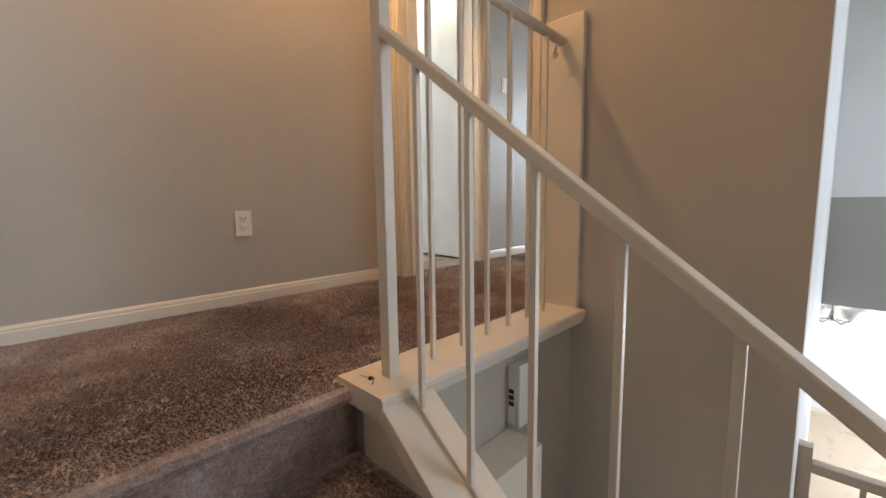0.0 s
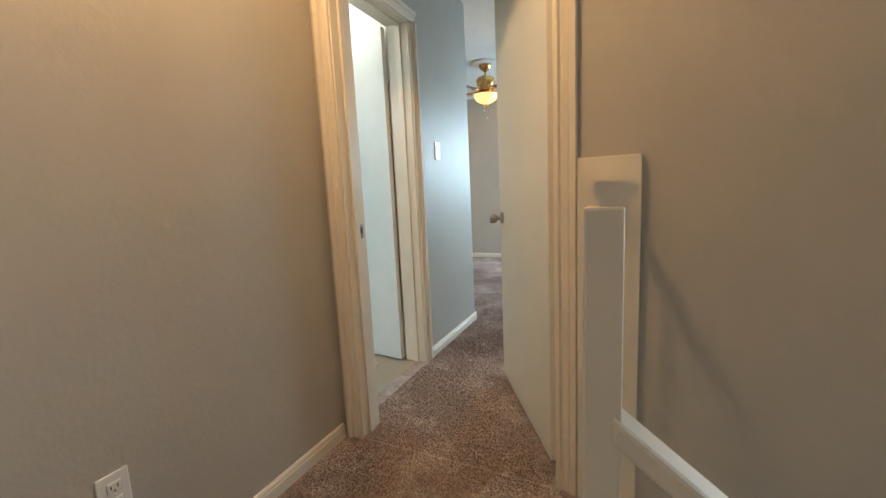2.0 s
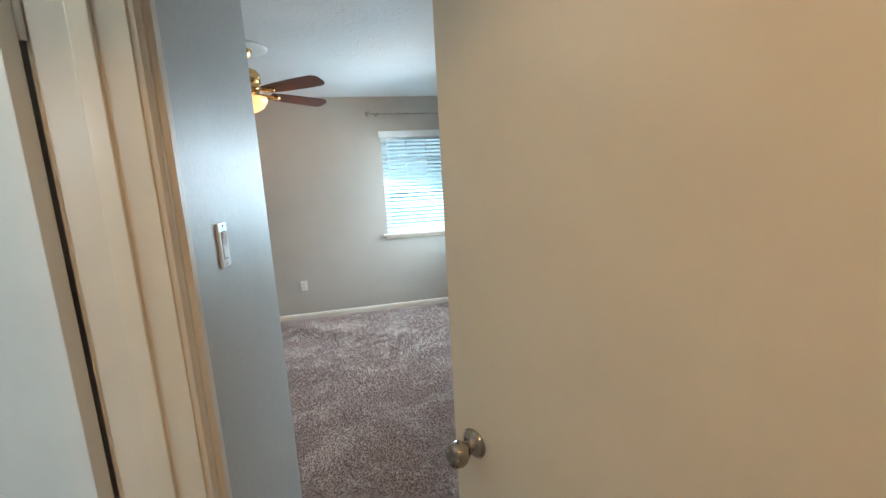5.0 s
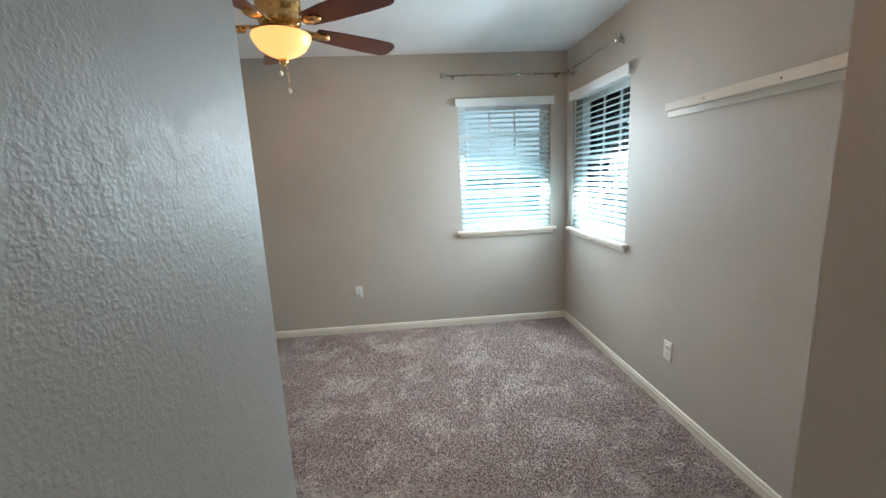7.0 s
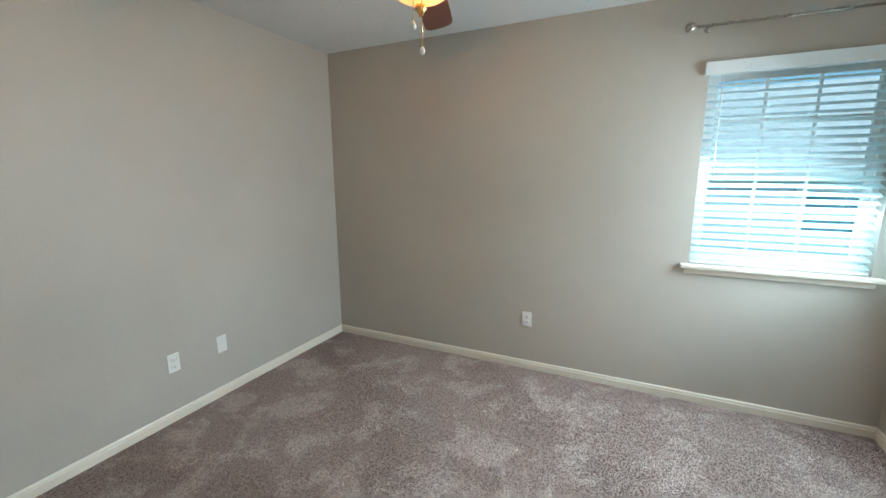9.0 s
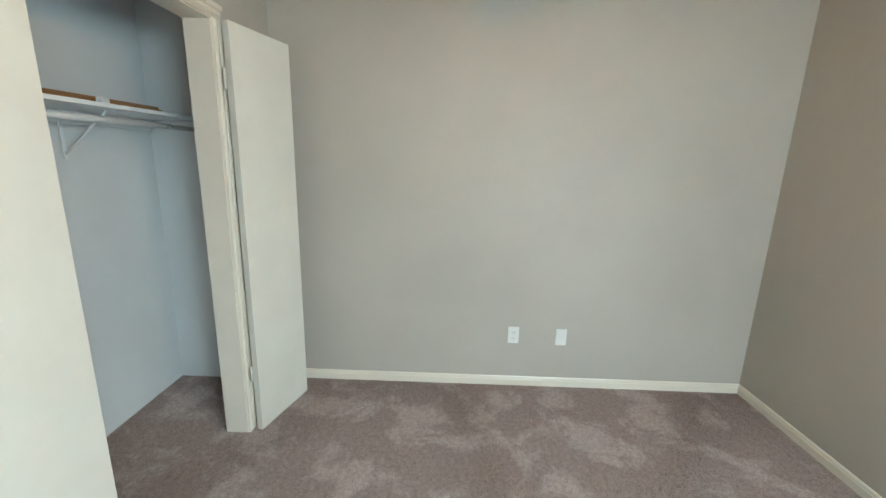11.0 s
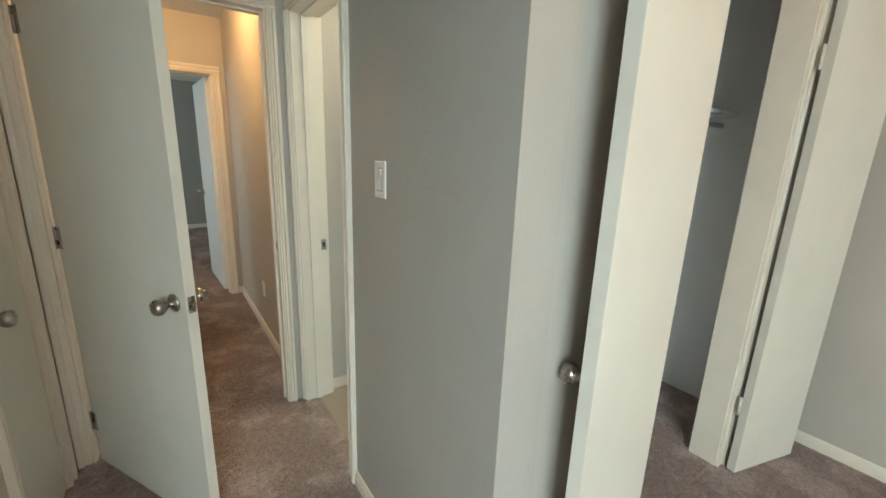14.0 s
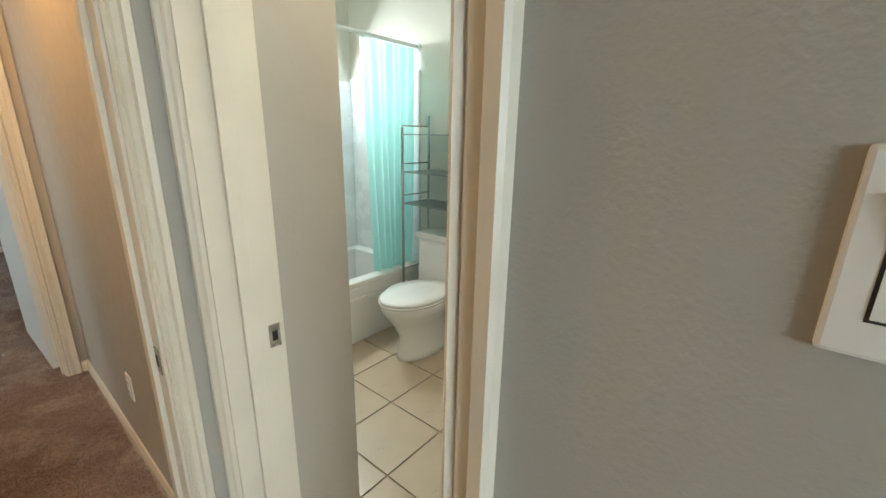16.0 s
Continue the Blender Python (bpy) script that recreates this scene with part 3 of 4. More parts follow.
# ---- outlets and switches ----
def outlet(label, m, blank=False):
    """Back on the wall plane; y points out of the wall."""
    o = thing("wall_outlet", label, "outlet", m, "wall outlets")
    part("cover_plate", boxes(((-0.035, 0, -0.057), (0.035, 0.006, 0.057)), bevel=0.0025), PLASTIC, o)
    if not blank:
        for dz in (0.021, -0.021):
            r = part("receptacle", boxes(((-0.016, 0.005, dz - 0.014), (0.016, 0.0085, dz + 0.014)), bevel=0.003), PLASTIC, o)
            part("slots", boxes(((-0.0085, 0.0085, dz - 0.003), (-0.0060, 0.0088, dz + 0.007)), ((0.0060, 0.0085, dz - 0.003), (0.0085, 0.0088, dz + 0.006)), ((-0.0025, 0.0085, dz - 0.010), (0.0025, 0.0088, dz - 0.006))), DARK, r)
        part("screw", lathe([(0, 0.0062), (0.003, 0.006), (0.0025, 0.0075), (0, 0.0078)], 8, pose(0, 0, 0, -90, 0, 0)), PLASTIC, o)
    else:
        for dz in (0.042, -0.042):
            part("screw", lathe([(0, 0.0062), (0.003, 0.006), (0.0025, 0.0075), (0, 0.0078)], 8, pose(0, 0, dz, -90, 0, 0)), PLASTIC, o)
    return o


outlet("white duplex outlet low on the hall wall", pose(0.0, -0.870, 0.362, 0, 0, -90))
outlet("white duplex outlet on the north wall", pose(-0.298, 4.74, 0.392, 0, 0, 180))
outlet("white duplex outlet on the west wall", pose(-2.06, 3.212, 0.362, 0, 0, -90))
outlet("white blank cover plate on the west wall", pose(-2.06, 3.525, 0.358, 0, 0, -90), True)
outlet("white duplex outlet on the east wall", pose(1.69, 3.155, 0.362, 0, 0, 90))


def rocker_switch(label, m):
    s = thing("light_switch", label, "switch", m)
    part("cover_plate", boxes(((-0.035, 0, -0.057), (0.035, 0.007, 0.057)), bevel=0.003), PLASTIC, s)
    part("surround", boxes(((-0.0185, 0.007, -0.0355), (0.0185, 0.0074, 0.0355))), DARK, s, "dark seam round the rocker")
    part("rocker", prism([(0.0068, -0.0335), (0.0085, -0.0335), (0.0075, 0.0), (0.0125, 0.0335), (0.0068, 0.0335)], 0, -0.0165, 0.0165), PLASTIC, s)
    for dz in (0.049, -0.049):
        part("screw", lathe([(0, 0.0066), (0.003, 0.0068), (0.0025, 0.0082), (0, 0.0084)], 8, pose(0, 0, dz, -90, 0, 0)), NICKEL, s)
    return s


rocker_switch("white rocker switch beside the bathroom door", pose(-0.005, 1.119, 1.335, 0, 0, -90))


# ---- windows, blinds and curtain rods ----
def window(name, label, m, w, z0, z1, depth):
    """Origin at the floor under the opening's corner; x along it, y out of doors from the room face."""
    f = thing(name, label, "window", m, kind="structure")
    a, b = 0.085, 0.13
    part("window_frame", boxes(((0, a, z0), (0.03, b, z1)), ((w - 0.03, a, z0), (w, b, z1)), ((0.03, a, z1 - 0.03), (w - 0.03, b, z1)), ((0.03, a, z0), (w - 0.03, b, z0 + 0.03)), bevel=0.002), SASH, f)
    mid = z0 + 0.53 * (z1 - z0)
    for nm, c, d, y in (("upper_sash", mid - 0.02, z1 - 0.03, 0.112), ("lower_sash", z0 + 0.03, mid + 0.02, 0.094)):
        s = part(nm, boxes(((0.03, y, c), (0.065, y + 0.02, d)), ((w - 0.065, y, c), (w - 0.03, y + 0.02, d)), ((0.065, y, c), (w - 0.065, y + 0.02, c + 0.04)), ((0.065, y, d - 0.04), (w - 0.065, y + 0.02, d)), bevel=0.002), SASH, f)
        g = part("pane", boxes(((0.062, y + 0.008, c + 0.036), (w - 0.062, y + 0.011, d - 0.036))), GLASS, s)
        g.visible_shadow = False
        for k in (1, 2):
            u = 0.065 + (w - 0.13) * k / 3
            part("muntin", boxes(((u - 0.007, y + 0.004, c + 0.04), (u + 0.007, y + 0.014, d - 0.04))), SASH, s)
        zc = (c + d) / 2
        part("muntin", boxes(((0.065, y + 0.0045, zc - 0.007), (w - 0.065, y + 0.0135, zc + 0.007))), SASH, s)
    part("window_sill", boxes(((-0.045, -0.045, z0 - 0.026), (w + 0.045, 0.085, z0 - 0.002)), bevel=0.005), TRIM, f)
    part("apron", boxes(((-0.02, -0.016, z0 - 0.062), (w + 0.02, 0.0, z0 - 0.026)), bevel=0.004), TRIM, f)
    return f


def blind(label, m, w, z0, z1):
    d = thing("window_blind", label, "blind", m, "window blinds")
    part("valance", boxes(((-0.022, -0.030, z1 - 0.052), (w + 0.022, -0.018, z1 + 0.018)), ((-0.022, -0.018, z1 - 0.052), (-0.012, 0.02, z1 + 0.018)), bevel=0.003), SASH, d, "white moulded valance")
    part("headrail", boxes(((0.004, 0.004, z1 - 0.045), (w - 0.004, 0.055, z1 - 0.003)), bevel=0.002), SASH, d)
    n = int((z1 - z0 - 0.08) / 0.0435)
    sec = [(0.006 + 0.05 * k / 4, 0.0022 * math.sin(math.pi * k / 4)) for k in range(5)]
    out = sec + [(y, z - 0.0024) for y, z in reversed(sec)]
    tilt = radians(24)
    for k in range(n):
        z = z0 + 0.045 + k * 0.0435
        o = [(0.031 + (y - 0.031) * math.cos(tilt) - h * math.sin(tilt), z + (y - 0.031) * math.sin(tilt) + h * math.cos(tilt)) for y, h in out]
        part("slat", prism(o, 0, 0.008, w - 0.008), BLIND, d)
    part("bottom_rail", boxes(((0.008, 0.008, z0 + 0.004), (w - 0.008, 0.054, z0 + 0.02)), bevel=0.003), SASH, d)
    for u in (0.14, w / 2, w - 0.14):
        part("ladder_cord", join(bar((u, 0.006, z0 + 0.02), (u, 0.006, z1 - 0.045), 0.0009, 5), bar((u, 0.057, z0 + 0.02), (u, 0.057, z1 - 0.045), 0.0009, 5)), SASH, d)
    part("tilt_wand", bar((0.07, -0.012, z1 - 0.62), (0.07, -0.008, z1 - 0.05), 0.004, 6), SASH, d)
    return d


MA, MB = pose(0.697, 4.74, 0), pose(1.69, 4.60, 0, 0, 0, -90)
window("window_1", "white double-hung window in the north wall", MA, 0.843, 0.915, 2.065, 0.14)
window("window_2", "white double-hung window in the east wall", MB, 0.92, 0.915, 2.065, 0.14)
blind("white slatted blind lowered over the north window", MA, 0.843, 0.915, 2.065)
blind("white slatted blind lowered over the east window", MB, 0.92, 0.915, 2.065)


def rod(label, p, q, out):
    """A curtain rod from its finial end p to its corner end q; out points from the wall into the room."""
    p, q, out = Vector(p), Vector(q), Vector(out)
    r = thing("curtain_rod", label, "curtain rod", Matrix.Translation(p))
    d = q - p
    u = d.normalized()
    part("tube", bar((0, 0, 0), d, 0.008, 12), NICKEL, r)
    part("finial", lathe([(0.008, -0.005), (0.010, 0.0), (0.022, 0.010), (0.029, 0.026), (0.026, 0.042), (0.012, 0.052), (0.0, 0.054)], 16, (-u).to_track_quat("Z", "Y").to_matrix().to_4x4()), NICKEL, r, "ball-shaped silver finial")
    for f in (0.06, 0.93):
        c = d * f
        b = part("bracket", join(bar(c, c - out * 0.072, 0.006, 8), lathe([(0.018, 0), (0.016, 0.005), (0.0, 0.006)], 12, Matrix.Translation(c - out * 0.0745) @ out.to_track_quat("Z", "Y").to_matrix().to_4x4())), NICKEL, r)
    return r


rod("silver curtain rod over the north window", (0.600, 4.665, 2.262), (1.655, 4.665, 2.255), (0, -1, 0))
rod("silver curtain rod over the east window", (1.615, 3.735, 2.245), (1.615, 4.650, 2.240), (-1, 0, 0))

shelf = thing("wall_shelf", "cream painted picture ledge on the east wall", "shelf", pose(1.69, 3.25, 1.67))
part("cleat", boxes(((-0.018, -1.28, 0.018), (0, 0, 0.05)), bevel=0.002), TRIM, shelf)
part("board", boxes(((-0.115, -1.28, 0.050), (0, -0.14, 0.066)), bevel=0.002), TRIM, shelf)
part("lip", boxes(((-0.127, -1.28, 0.034), (-0.115, -0.14, 0.076)), bevel=0.003), TRIM, shelf)

for y in (-0.42, -0.80, -1.16):
    part("screw", lathe([(0.0, 0.0), (0.004, 0.0), (0.003, 0.0015), (0.0, 0.002)], 8, pose(-0.130, y, 0.052, 0, -90, 0)), DARK, shelf)


# ---- ceiling fan ----
fan = thing("ceiling_fan", "brass ceiling fan with cherry blades and lit amber bowl", "ceiling fan", pose(-0.33, 3.17, H))
part("medallion", lathe([(0, -0.001), (0.17, -0.001), (0.17, -0.010), (0.155, -0.017), (0.12, -0.019), (0.0, -0.018)], 32), SASH, fan, "white ceiling disc")
part("canopy", lathe([(0.070, -0.018), (0.068, -0.035), (0.045, -0.070), (0.018, -0.085), (0, -0.085)], 28), BRASS, fan)
part("downrod", bar((0, 0, -0.15), (0, 0, -0.08), 0.012), BRASS, fan)
part("motor_housing", lathe([(0.02, -0.135), (0.055, -0.140), (0.088, -0.155), (0.105, -0.180), (0.105, -0.235), (0.092, -0.255), (0.100, -0.270), (0.085, -0.300), (0, -0.302)], 32), BRASS, fan)
part("light_fitter", lathe([(0.060, -0.300), (0.062, -0.315), (0.095, -0.325), (0.128, -0.330), (0.128, -0.340), (0.0, -0.341)], 32), BRASS, fan)
bowl = part("light_bowl", lathe([(0.134, -0.335), (0.136, -0.345), (0.128, -0.366), (0.106, -0.398), (0.072, -0.420), (0.032, -0.436), (0.0, -0.440)], 36), BOWL, fan, "glowing amber glass bowl")
bowl.visible_shadow = False
part("finial", lathe([(0.018, -0.440), (0.022, -0.452), (0.012, -0.462), (0.008, -0.474), (0, -0.476)], 16), BRASS, fan)


def blade_mesh():
    o, n = [], 10
    pts = [(0.175, 0.045), (0.30, 0.058), (0.48, 0.066), (0.585, 0.066)]
    tip = [(0.585 + 0.055 * math.sin(a), 0.066 * math.cos(a) ** 0.6 if math.cos(a) > 0 else 0) for a in [math.pi / 2 * k / n for k in range(1, n + 1)]]
    up = pts + tip
    o = up + [(x, -y) for x, y in reversed(up[:-1])]
    bm = prism(o, 2, -0.004, 0.004)
    bm.transform(pose(0, 0, -0.300, -13, 0, 0))
    return bm


def iron_mesh():
    bm = boxes(((0.085, -0.014, -0.300), (0.20, 0.014, -0.292)), bevel=0.002)
    return join(bm, lathe([(0.0, -0.322), (0.036, -0.320), (0.040, -0.312), (0.036, -0.304), (0.0, -0.300)], 14, Matrix.Translation((0.205, 0, 0.004)) @ Matrix.Diagonal((1.3, 0.85, 1, 1))))


for k in range(5):
    turn = pose(0, 0, 0, 0, 0, 38 + 72 * k)
    bm = blade_mesh()
    bm.transform(turn)
    bl = part("blade", bm, BLADE, fan)
    bm = iron_mesh()
    bm.transform(turn)
    part("blade_iron", bm, BRASS, bl, "ornate brass blade arm")
for x, l in ((0.02, 0.135), (-0.012, 0.055)):
    c = part("pull_chain", bar((x, -0.03, -0.45 - l), (x, -0.03, -0.40), 0.0018, 6), BRASS, fan)
    part("pull", lathe([(0, -0.014), (0.008, -0.010), (0.010, 0.0), (0.005, 0.010), (0, 0.012)], 12, Matrix.Translation((x, -0.03, -0.455 - l))), PORCELAIN, c)


# ---- closet fittings ----
cs = thing("closet_shelf", "white closet shelf on a metal bracket", "shelf", pose(-2.02, 0.985, 1.66))
part("board", boxes(((0.002, 0.0, 0), (1.618, 0.34, 0.018)), bevel=0.002), SASH, cs)
part("cleat", boxes(((0.002, 0.0, -0.06), (1.618, 0.016, 0.0)), bevel=0.002), SASH, cs)
part("bracket", join(boxes(((0.575, 0.016, -0.22), (0.59, 0.022, 0.0))), bar((0.582, 0.02, -0.2), (0.582, 0.24, -0.006), 0.006, 6)), SASH, cs)
part("hanging_rod", bar((0.004, 0.26, -0.045), (1.616, 0.26, -0.045), 0.014, 12), SASH, cs)
lt = thing("wooden_lath", "bare pine lath lying on the closet shelf", "lath", pose(-2.01, 1.04, 1.678))
part("lath", boxes(((0, 0, 0), (1.50, 0.018, 0.055)), bevel=0.002), LATH, lt)
lt2 = thing("wooden_lath", "short pine lath leaning on the closet shelf", "lath", pose(-1.90, 1.14, 1.678, 0, 1.5, -3))
part("lath", boxes(((0, 0, 0), (0.75, 0.016, 0.03)), bevel=0.002), LATH, lt2)
sc = thing("socket_block", "small white rod socket on the closet shelf", "socket", pose(-1.40, 1.25, 1.678))
part("block", boxes(((-0.02, -0.015, 0), (0.02, 0.015, 0.03)), bevel=0.004), SASH, sc)


# ---- bathroom ----
tub = thing("bathtub", "white alcove bathtub with a plain apron", "bathtub", pose(-1.90, -1.75, 0))
part("apron", boxes(((0, 0.715, 0), (1.51, 0.76, 0.40)), bevel=0.01), PORCELAIN, tub)
rim = boxes(((0, 0.67, 0.40), (1.51, 0.765, 0.44)), ((0, 0, 0.40), (1.51, 0.07, 0.44)), ((0, 0.07, 0.40), (0.09, 0.67, 0.44)), ((1.42, 0.07, 0.40), (1.51, 0.67, 0.44)), bevel=0.012)
part("rim", rim, PORCELAIN, tub)
part("apron_band", boxes(((0.0, 0.758, 0.30), (1.51, 0.772, 0.33)), bevel=0.005), PORCELAIN, tub)
part("basin", boxes(((0.06, 0.04, 0.06), (1.45, 0.70, 0.08)), ((0.06, 0.04, 0.08), (0.09, 0.70, 0.40)), ((1.42, 0.04, 0.08), (1.45, 0.70, 0.40)), ((0.09, 0.04, 0.08), (1.42, 0.07, 0.40))), PORCELAIN, tub)
structure("tub_surround", boxes(((-1.90, -1.75, 0.44), (-1.885, -0.99, 1.82)), ((-1.885, -1.75, 0.44), (-0.39, -1.735, 1.79)), bevel=0.003), SURROUND, "glossy white tub surround panels", "wall panel")
sr2 = thing("shower_rod", "white shower curtain rod", "rod", pose(-1.90, -1.01, 1.97))
part("tube", bar((0.012, 0, 0), (1.50, 0, 0), 0.012, 12), SASH, sr2)
part("flange", lathe([(0.028, 0), (0.026, 0.008), (0.014, 0.012)], 16, pose(0, 0, 0, 0, 90, 0)), SASH, sr2)
part("flange", lathe([(0.028, 0), (0.026, 0.008), (0.014, 0.012)], 16, pose(1.51, 0, 0, 0, -90, 0)), SASH, sr2)
cur = bmesh.new()
cols, rows_n = 90, 14
grid = []
for j in range(rows_n + 1):
    v = j / rows_n
    row = []
    for i in range(cols + 1):
        u = i / cols
        x = -1.87 + u * (0.46 - 0.10 * v)
        y = -1.025 + 0.026 * math.sin(u * 44) * (0.6 + 0.6 * v) + 0.012 * math.sin(u * 19 + 2 * v) - 0.05 * v
        row.append(cur.verts.new((x, y, 1.955 - 1.58 * v)))
    grid.append(row)
for j in range(rows_n):
    for i in range(cols):
        f = cur.faces.new((grid[j][i], grid[j][i + 1], grid[j + 1][i + 1], grid[j + 1][i]))
        f.smooth = True
tagged(part("shower_curtain", cur, CURTAIN), "aqua fabric shower curtain gathered at one end", "shower curtain")

toi = thing("toilet", "white porcelain toilet with its lid closed", "toilet", pose(-1.90, -0.60, 0))


part("pedestal", loft([oval(0.38, 0.23, 0.115, 0.0), oval(0.38, 0.225, 0.11, 0.04), oval(0.39, 0.20, 0.095, 0.16), oval(0.42, 0.22, 0.12, 0.25), oval(0.45, 0.25, 0.17, 0.33), oval(0.455, 0.262, 0.185, 0.385), oval(0.455, 0.255, 0.18, 0.395)]), PORCELAIN, toi)
part("seat", loft([oval(0.46, 0.262, 0.188, 0.396), oval(0.46, 0.268, 0.192, 0.404), oval(0.46, 0.264, 0.190, 0.412)]), PORCELAIN, toi)
part("lid", loft([oval(0.46, 0.262, 0.187, 0.416), oval(0.46, 0.266, 0.190, 0.424), oval(0.46, 0.250, 0.176, 0.436), oval(0.46, 0.15, 0.10, 0.441)]), PORCELAIN, toi)
part("tank", boxes(((0.03, -0.215, 0.36), (0.215, 0.215, 0.71)), bevel=0.025), PORCELAIN, toi)
part("tank_lid", boxes(((0.02, -0.228, 0.71), (0.228, 0.228, 0.75)), bevel=0.012), PORCELAIN, toi)
part("flush_lever", join(bar((0.216, 0.15, 0.65), (0.232, 0.15, 0.65), 0.008), bar((0.232, 0.155, 0.65), (0.236, 0.09, 0.645), 0.006)), NICKEL, toi)

rack = thing("storage_rack", "grey metal over-toilet rack with three shelves", "rack", pose(-1.87, -0.88, 0))
for x in (0.0, 0.26):
    for y in (0.0, 0.60):
        part("leg", bar((x, y, 0.0), (x, y, 1.52 if x == 0 else 1.44), 0.009, 8), STEEL, rack)
for z in (0.95, 1.16, 1.40):
    s = part("shelf", boxes(((0.0, 0.0, z - 0.008), (0.26, 0.6, z)), bevel=0.002), STEEL, rack)
    part("side_rail", bar((0, 0, z + 0.05), (0.26, 0, z + 0.05), 0.005, 6), STEEL, s)
    part("side_rail", bar((0, 0.6, z + 0.05), (0.26, 0.6, z + 0.05), 0.005, 6), STEEL, s)
part("brace", bar((0, 0, 0.48), (0.26, 0, 0.48), 0.006, 6), STEEL, rack)
part("brace", bar((0, 0.6, 0.48), (0.26, 0.6, 0.48), 0.006, 6), STEEL, rack)
bw = thing("window_3", "small high bathroom window", "window", pose(-1.70, -1.75, 0), kind="structure")
part("window_frame", boxes(((0, -0.10, 1.80), (0.03, -0.06, 2.16)), ((0.62, -0.10, 1.80), (0.65, -0.06, 2.16)), ((0.03, -0.10, 1.80), (0.62, -0.06, 1.83)), ((0.03, -0.10, 2.13), (0.62, -0.06, 2.16)), bevel=0.002), SASH, bw)
gp = part("pane", boxes(((0.03, -0.085, 1.83), (0.62, -0.08, 2.13))), GLASS, bw)
gp.visible_shadow = False


# ---- neighbouring houses ----
def house(label, m, w, eave, ridge, bays):
    h = thing("neighbour_house", label, "house", m, "neighbouring houses")
    part("wall", boxes(((-w, 0, -3.0), (w, 9, eave))), SIDING, h)
    lap = boxes(*[((-w - 0.0, -0.02, z), (w, 0.0, z + 0.15)) for z in np.arange(-2.9, eave - 0.2, 0.18)])
    part("lap_siding", lap, SIDING, h)
    part("roof", prism([(-0.15, eave), (4.5, ridge), (9.5, eave), (9.5, eave + 0.15), (4.5, ridge + 0.15), (-0.15, eave + 0.15)], 0, -w - 0.4, w + 0.4), ROOF, h)
    part("fascia", boxes(((-w - 0.4, -0.20, eave - 0.12), (w + 0.4, -0.15, eave + 0.16))), SASH, h)
    part("corner_board", boxes(((-w - 0.02, -0.05, -3), (-w + 0.14, 0.0, eave))), SASH, h)
    for x, z, bw2, bh in bays:
        wn2 = part("window", boxes(((x - 0.12, -0.06, z - 0.12), (x + bw2 + 0.12, -0.02, z)), ((x - 0.12, -0.06, z + bh), (x + bw2 + 0.12, -0.02, z + bh + 0.14)), ((x - 0.12, -0.06, z), (x, -0.02, z + bh)), ((x + bw2, -0.06, z), (x + bw2 + 0.12, -0.02, z + bh)), ((x, -0.06, z + bh / 2 - 0.03), (x + bw2, -0.03, z + bh / 2 + 0.03))), SASH, h)
        part("pane", boxes(((x, -0.028, z), (x + bw2, -0.022, z + bh))), GLASS, wn2)
    return h


house("blue-grey sided house with a grey shingle roof", pose(3.6, 15.0, 0), 7.5, 1.35, 4.2, [(-3.6, -0.6, 1.0, 1.5), (0.6, -0.1, 1.3, 1.1), (4.0, -0.6, 1.0, 1.5)])
house("blue-grey sided house with white window trim", pose(22.0, 9.0, 0, 0, 0, -90), 8.0, 0.9, 3.0, [(-5.0, -0.6, 1.0, 1.5), (-2.0, -0.6, 1.0, 1.5), (1.0, -0.6, 1.0, 1.5)])


# ---- bathroom floor tiles ----
structure("floor_bath", boxes(((-1.90, -1.75, -0.25), (-0.07, 0.865, -0.004))), GROUT, "tan ceramic bathroom floor", "floor")
tiles = bpy.data.objects["floor_bath"]
tm = boxes(((-0.1685, -0.1685, -0.003), (0.1685, 0.1685, 0.004)), bevel=0.002)
tile_mesh = bpy.data.meshes.new("tile")
tm.to_mesh(tile_mesh)
tm.free()
tile_mesh.materials.append(TILE)
for i in range(6):
    for j in range(6):
        x, y = -0.795 - 0.345 * (i - 2), -0.163 + 0.345 * (j - 2)
        if -1.80 < x < -0.20 and -0.95 < y < 0.75:
            t = new("tile", tile_mesh)
            t.location, t.parent = (x, y, random.uniform(-0.0006, 0.0006)), tiles


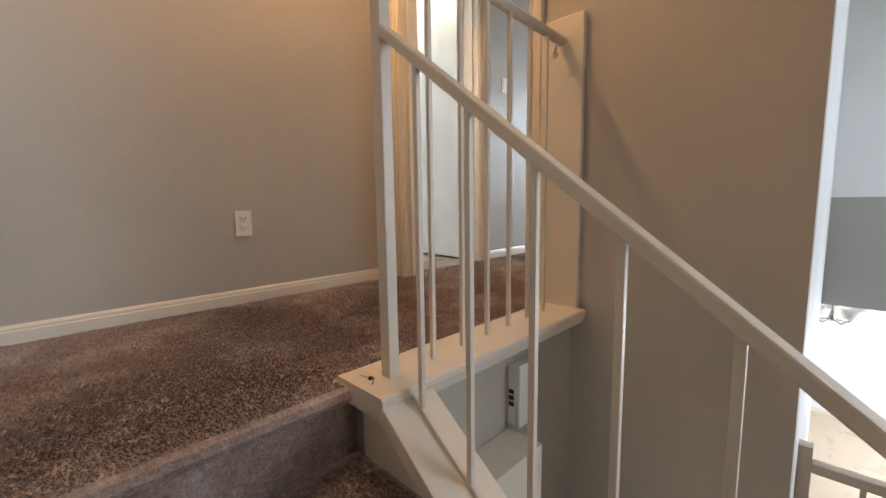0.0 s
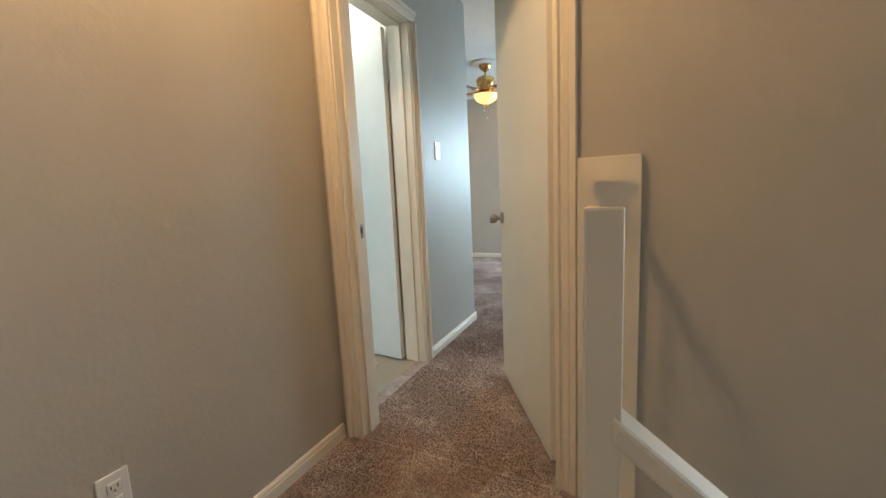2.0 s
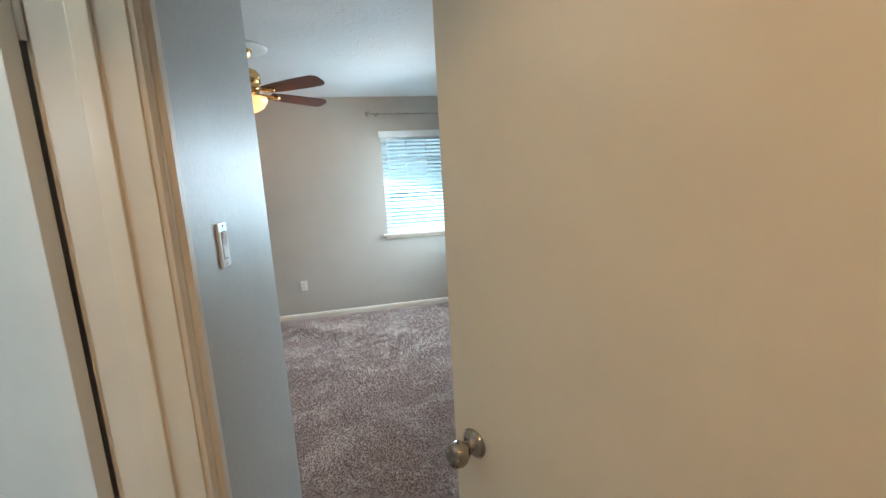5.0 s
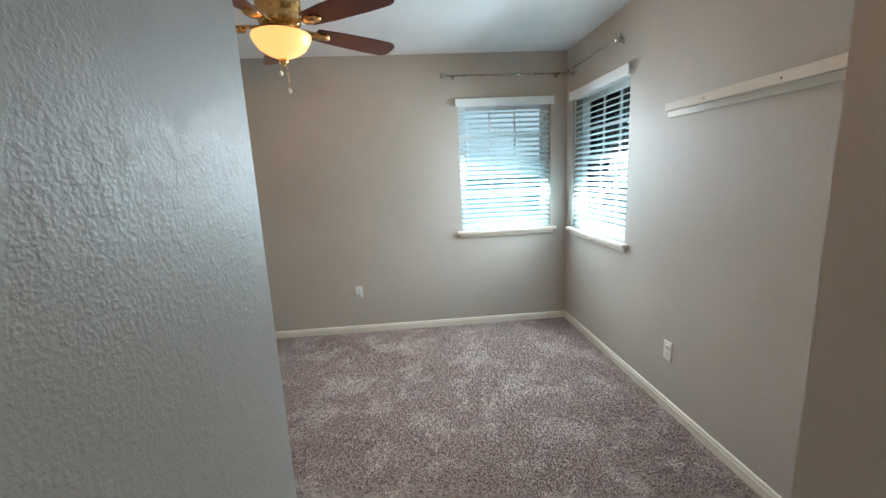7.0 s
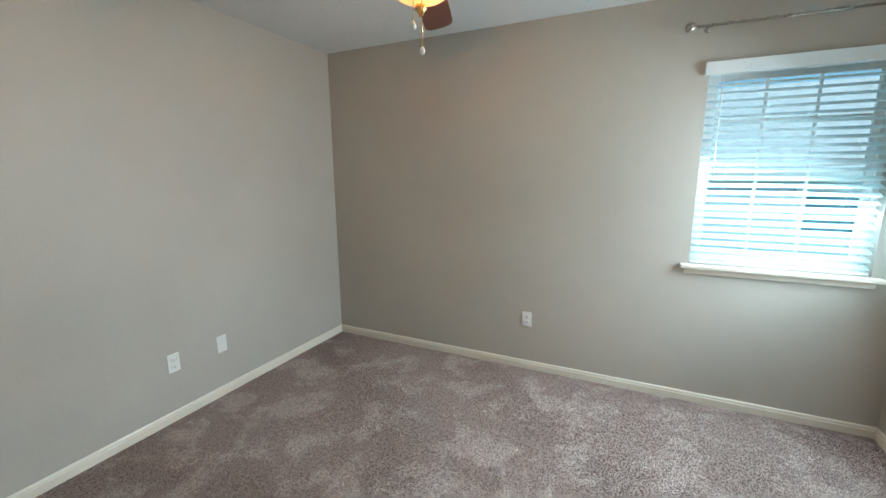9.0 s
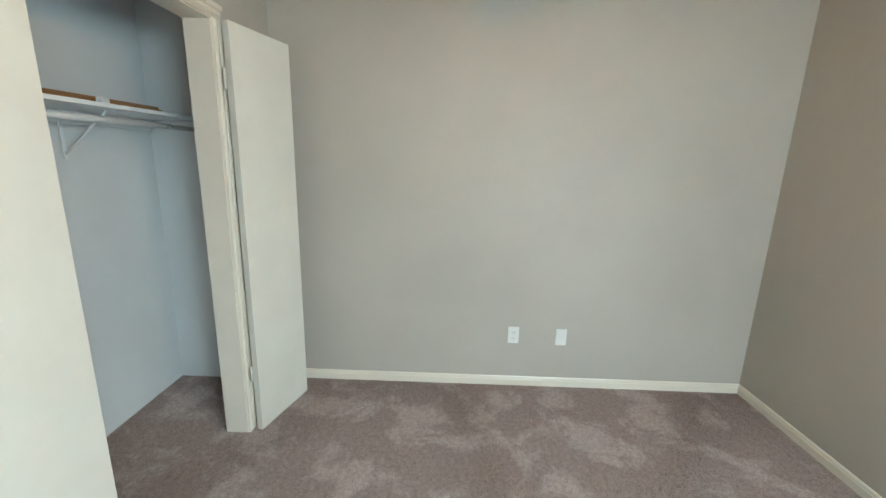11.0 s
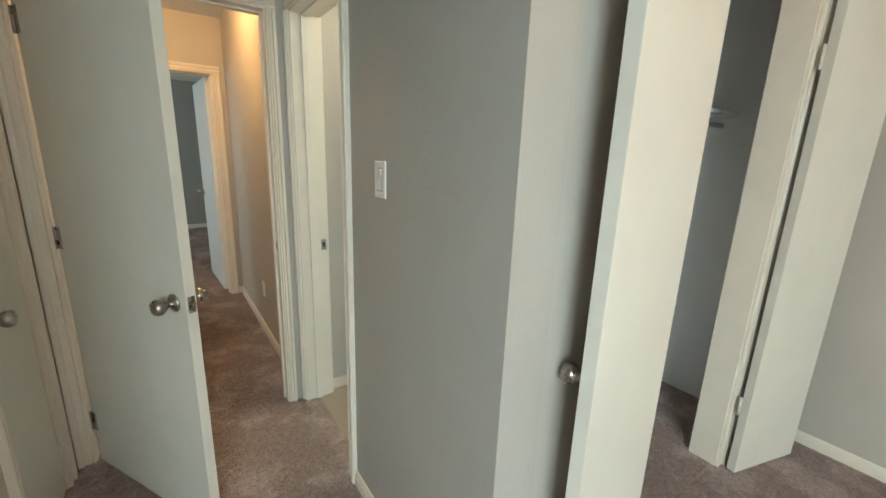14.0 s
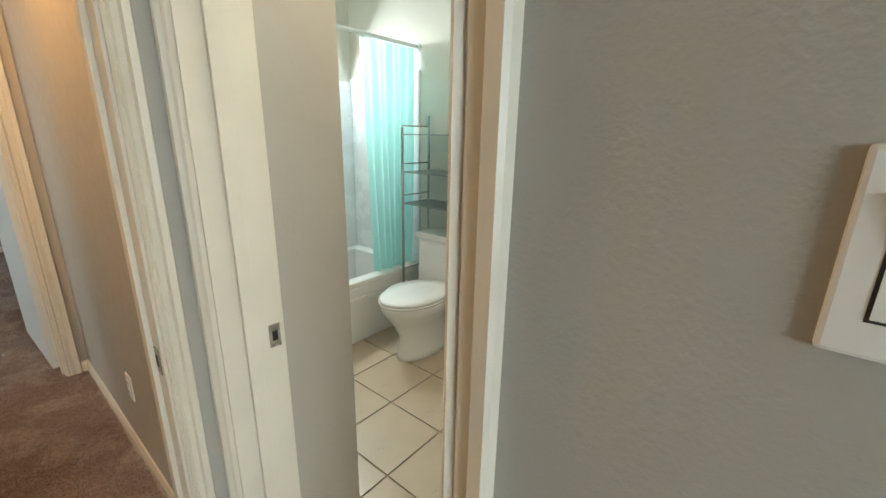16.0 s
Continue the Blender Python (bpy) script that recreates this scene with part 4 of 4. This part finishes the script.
# ---- carpet pile ----
rng = np.random.default_rng(7)


def pile(name, label, areas, per_m2, width, height):
    """Leaning tufts, each one small triangle, standing on flat stretches (x0, y0, x1, y1, z)."""
    pts = []
    for x0, y0, x1, y1, z in areas:
        n = int((x1 - x0) * (y1 - y0) * per_m2)
        pts.append(np.column_stack([rng.uniform(x0, x1, n), rng.uniform(y0, y1, n), np.full(n, z)]))
    c = np.concatenate(pts)
    n = len(c)
    turn = rng.uniform(0, 2 * np.pi, n)
    side = np.column_stack([np.cos(turn), np.sin(turn), np.zeros(n)]) * width * rng.uniform(0.6, 1.3, (n, 1)) / 2
    sweep = 2.2 * np.sin(2.3 * c[:, 0] + 1.1 * np.sin(3.1 * c[:, 1])) + 1.7 * np.sin(2.9 * c[:, 1] + 1.3 * c[:, 0]) + rng.normal(0, 0.7, n)
    lean = np.column_stack([np.cos(sweep), np.sin(sweep), np.zeros(n)]) * height * rng.uniform(0.3, 0.9, (n, 1))
    tip = c + lean + np.array([0, 0, 1.0]) * height * rng.uniform(0.6, 1.1, (n, 1))
    verts = np.stack([c - side, c + side, tip], axis=1).reshape(-1, 3)
    me = bpy.data.meshes.new(name)
    me.from_pydata(verts.tolist(), [], np.arange(3 * n).reshape(-1, 3).tolist())
    me.materials.append(CARPET)
    return tagged(new(name, me), label, "carpet", kind="stuff")


treads = [(TOP + (k - 1) * RUN + 0.02, -1.93, TOP + k * RUN + 0.01, -1.01, -k * RISE) for k in range(1, 4)]
pile("carpet_pile", "brown cut carpet pile of the hall and stairs", [(0.02, -1.92, 1.02, -0.01, 0), (1.02, -1.92, 1.08, -1.04, 0), (0.10, 0.0, 0.92, 0.13, 0), *treads], 60000, 0.006, 0.0065)
pile("carpet_pile", "brown cut carpet pile of the bedroom", [(0.01, 0.13, 1.0, 1.69, 0), (-2.04, 1.70, 1.67, 4.72, 0), (-2.00, 1.0, -0.42, 1.69, 0), (-0.6, -5.7, 2.4, -2.07, 0), (0.12, -2.07, 0.86, -1.93, 0)], 42000, 0.006, 0.006)
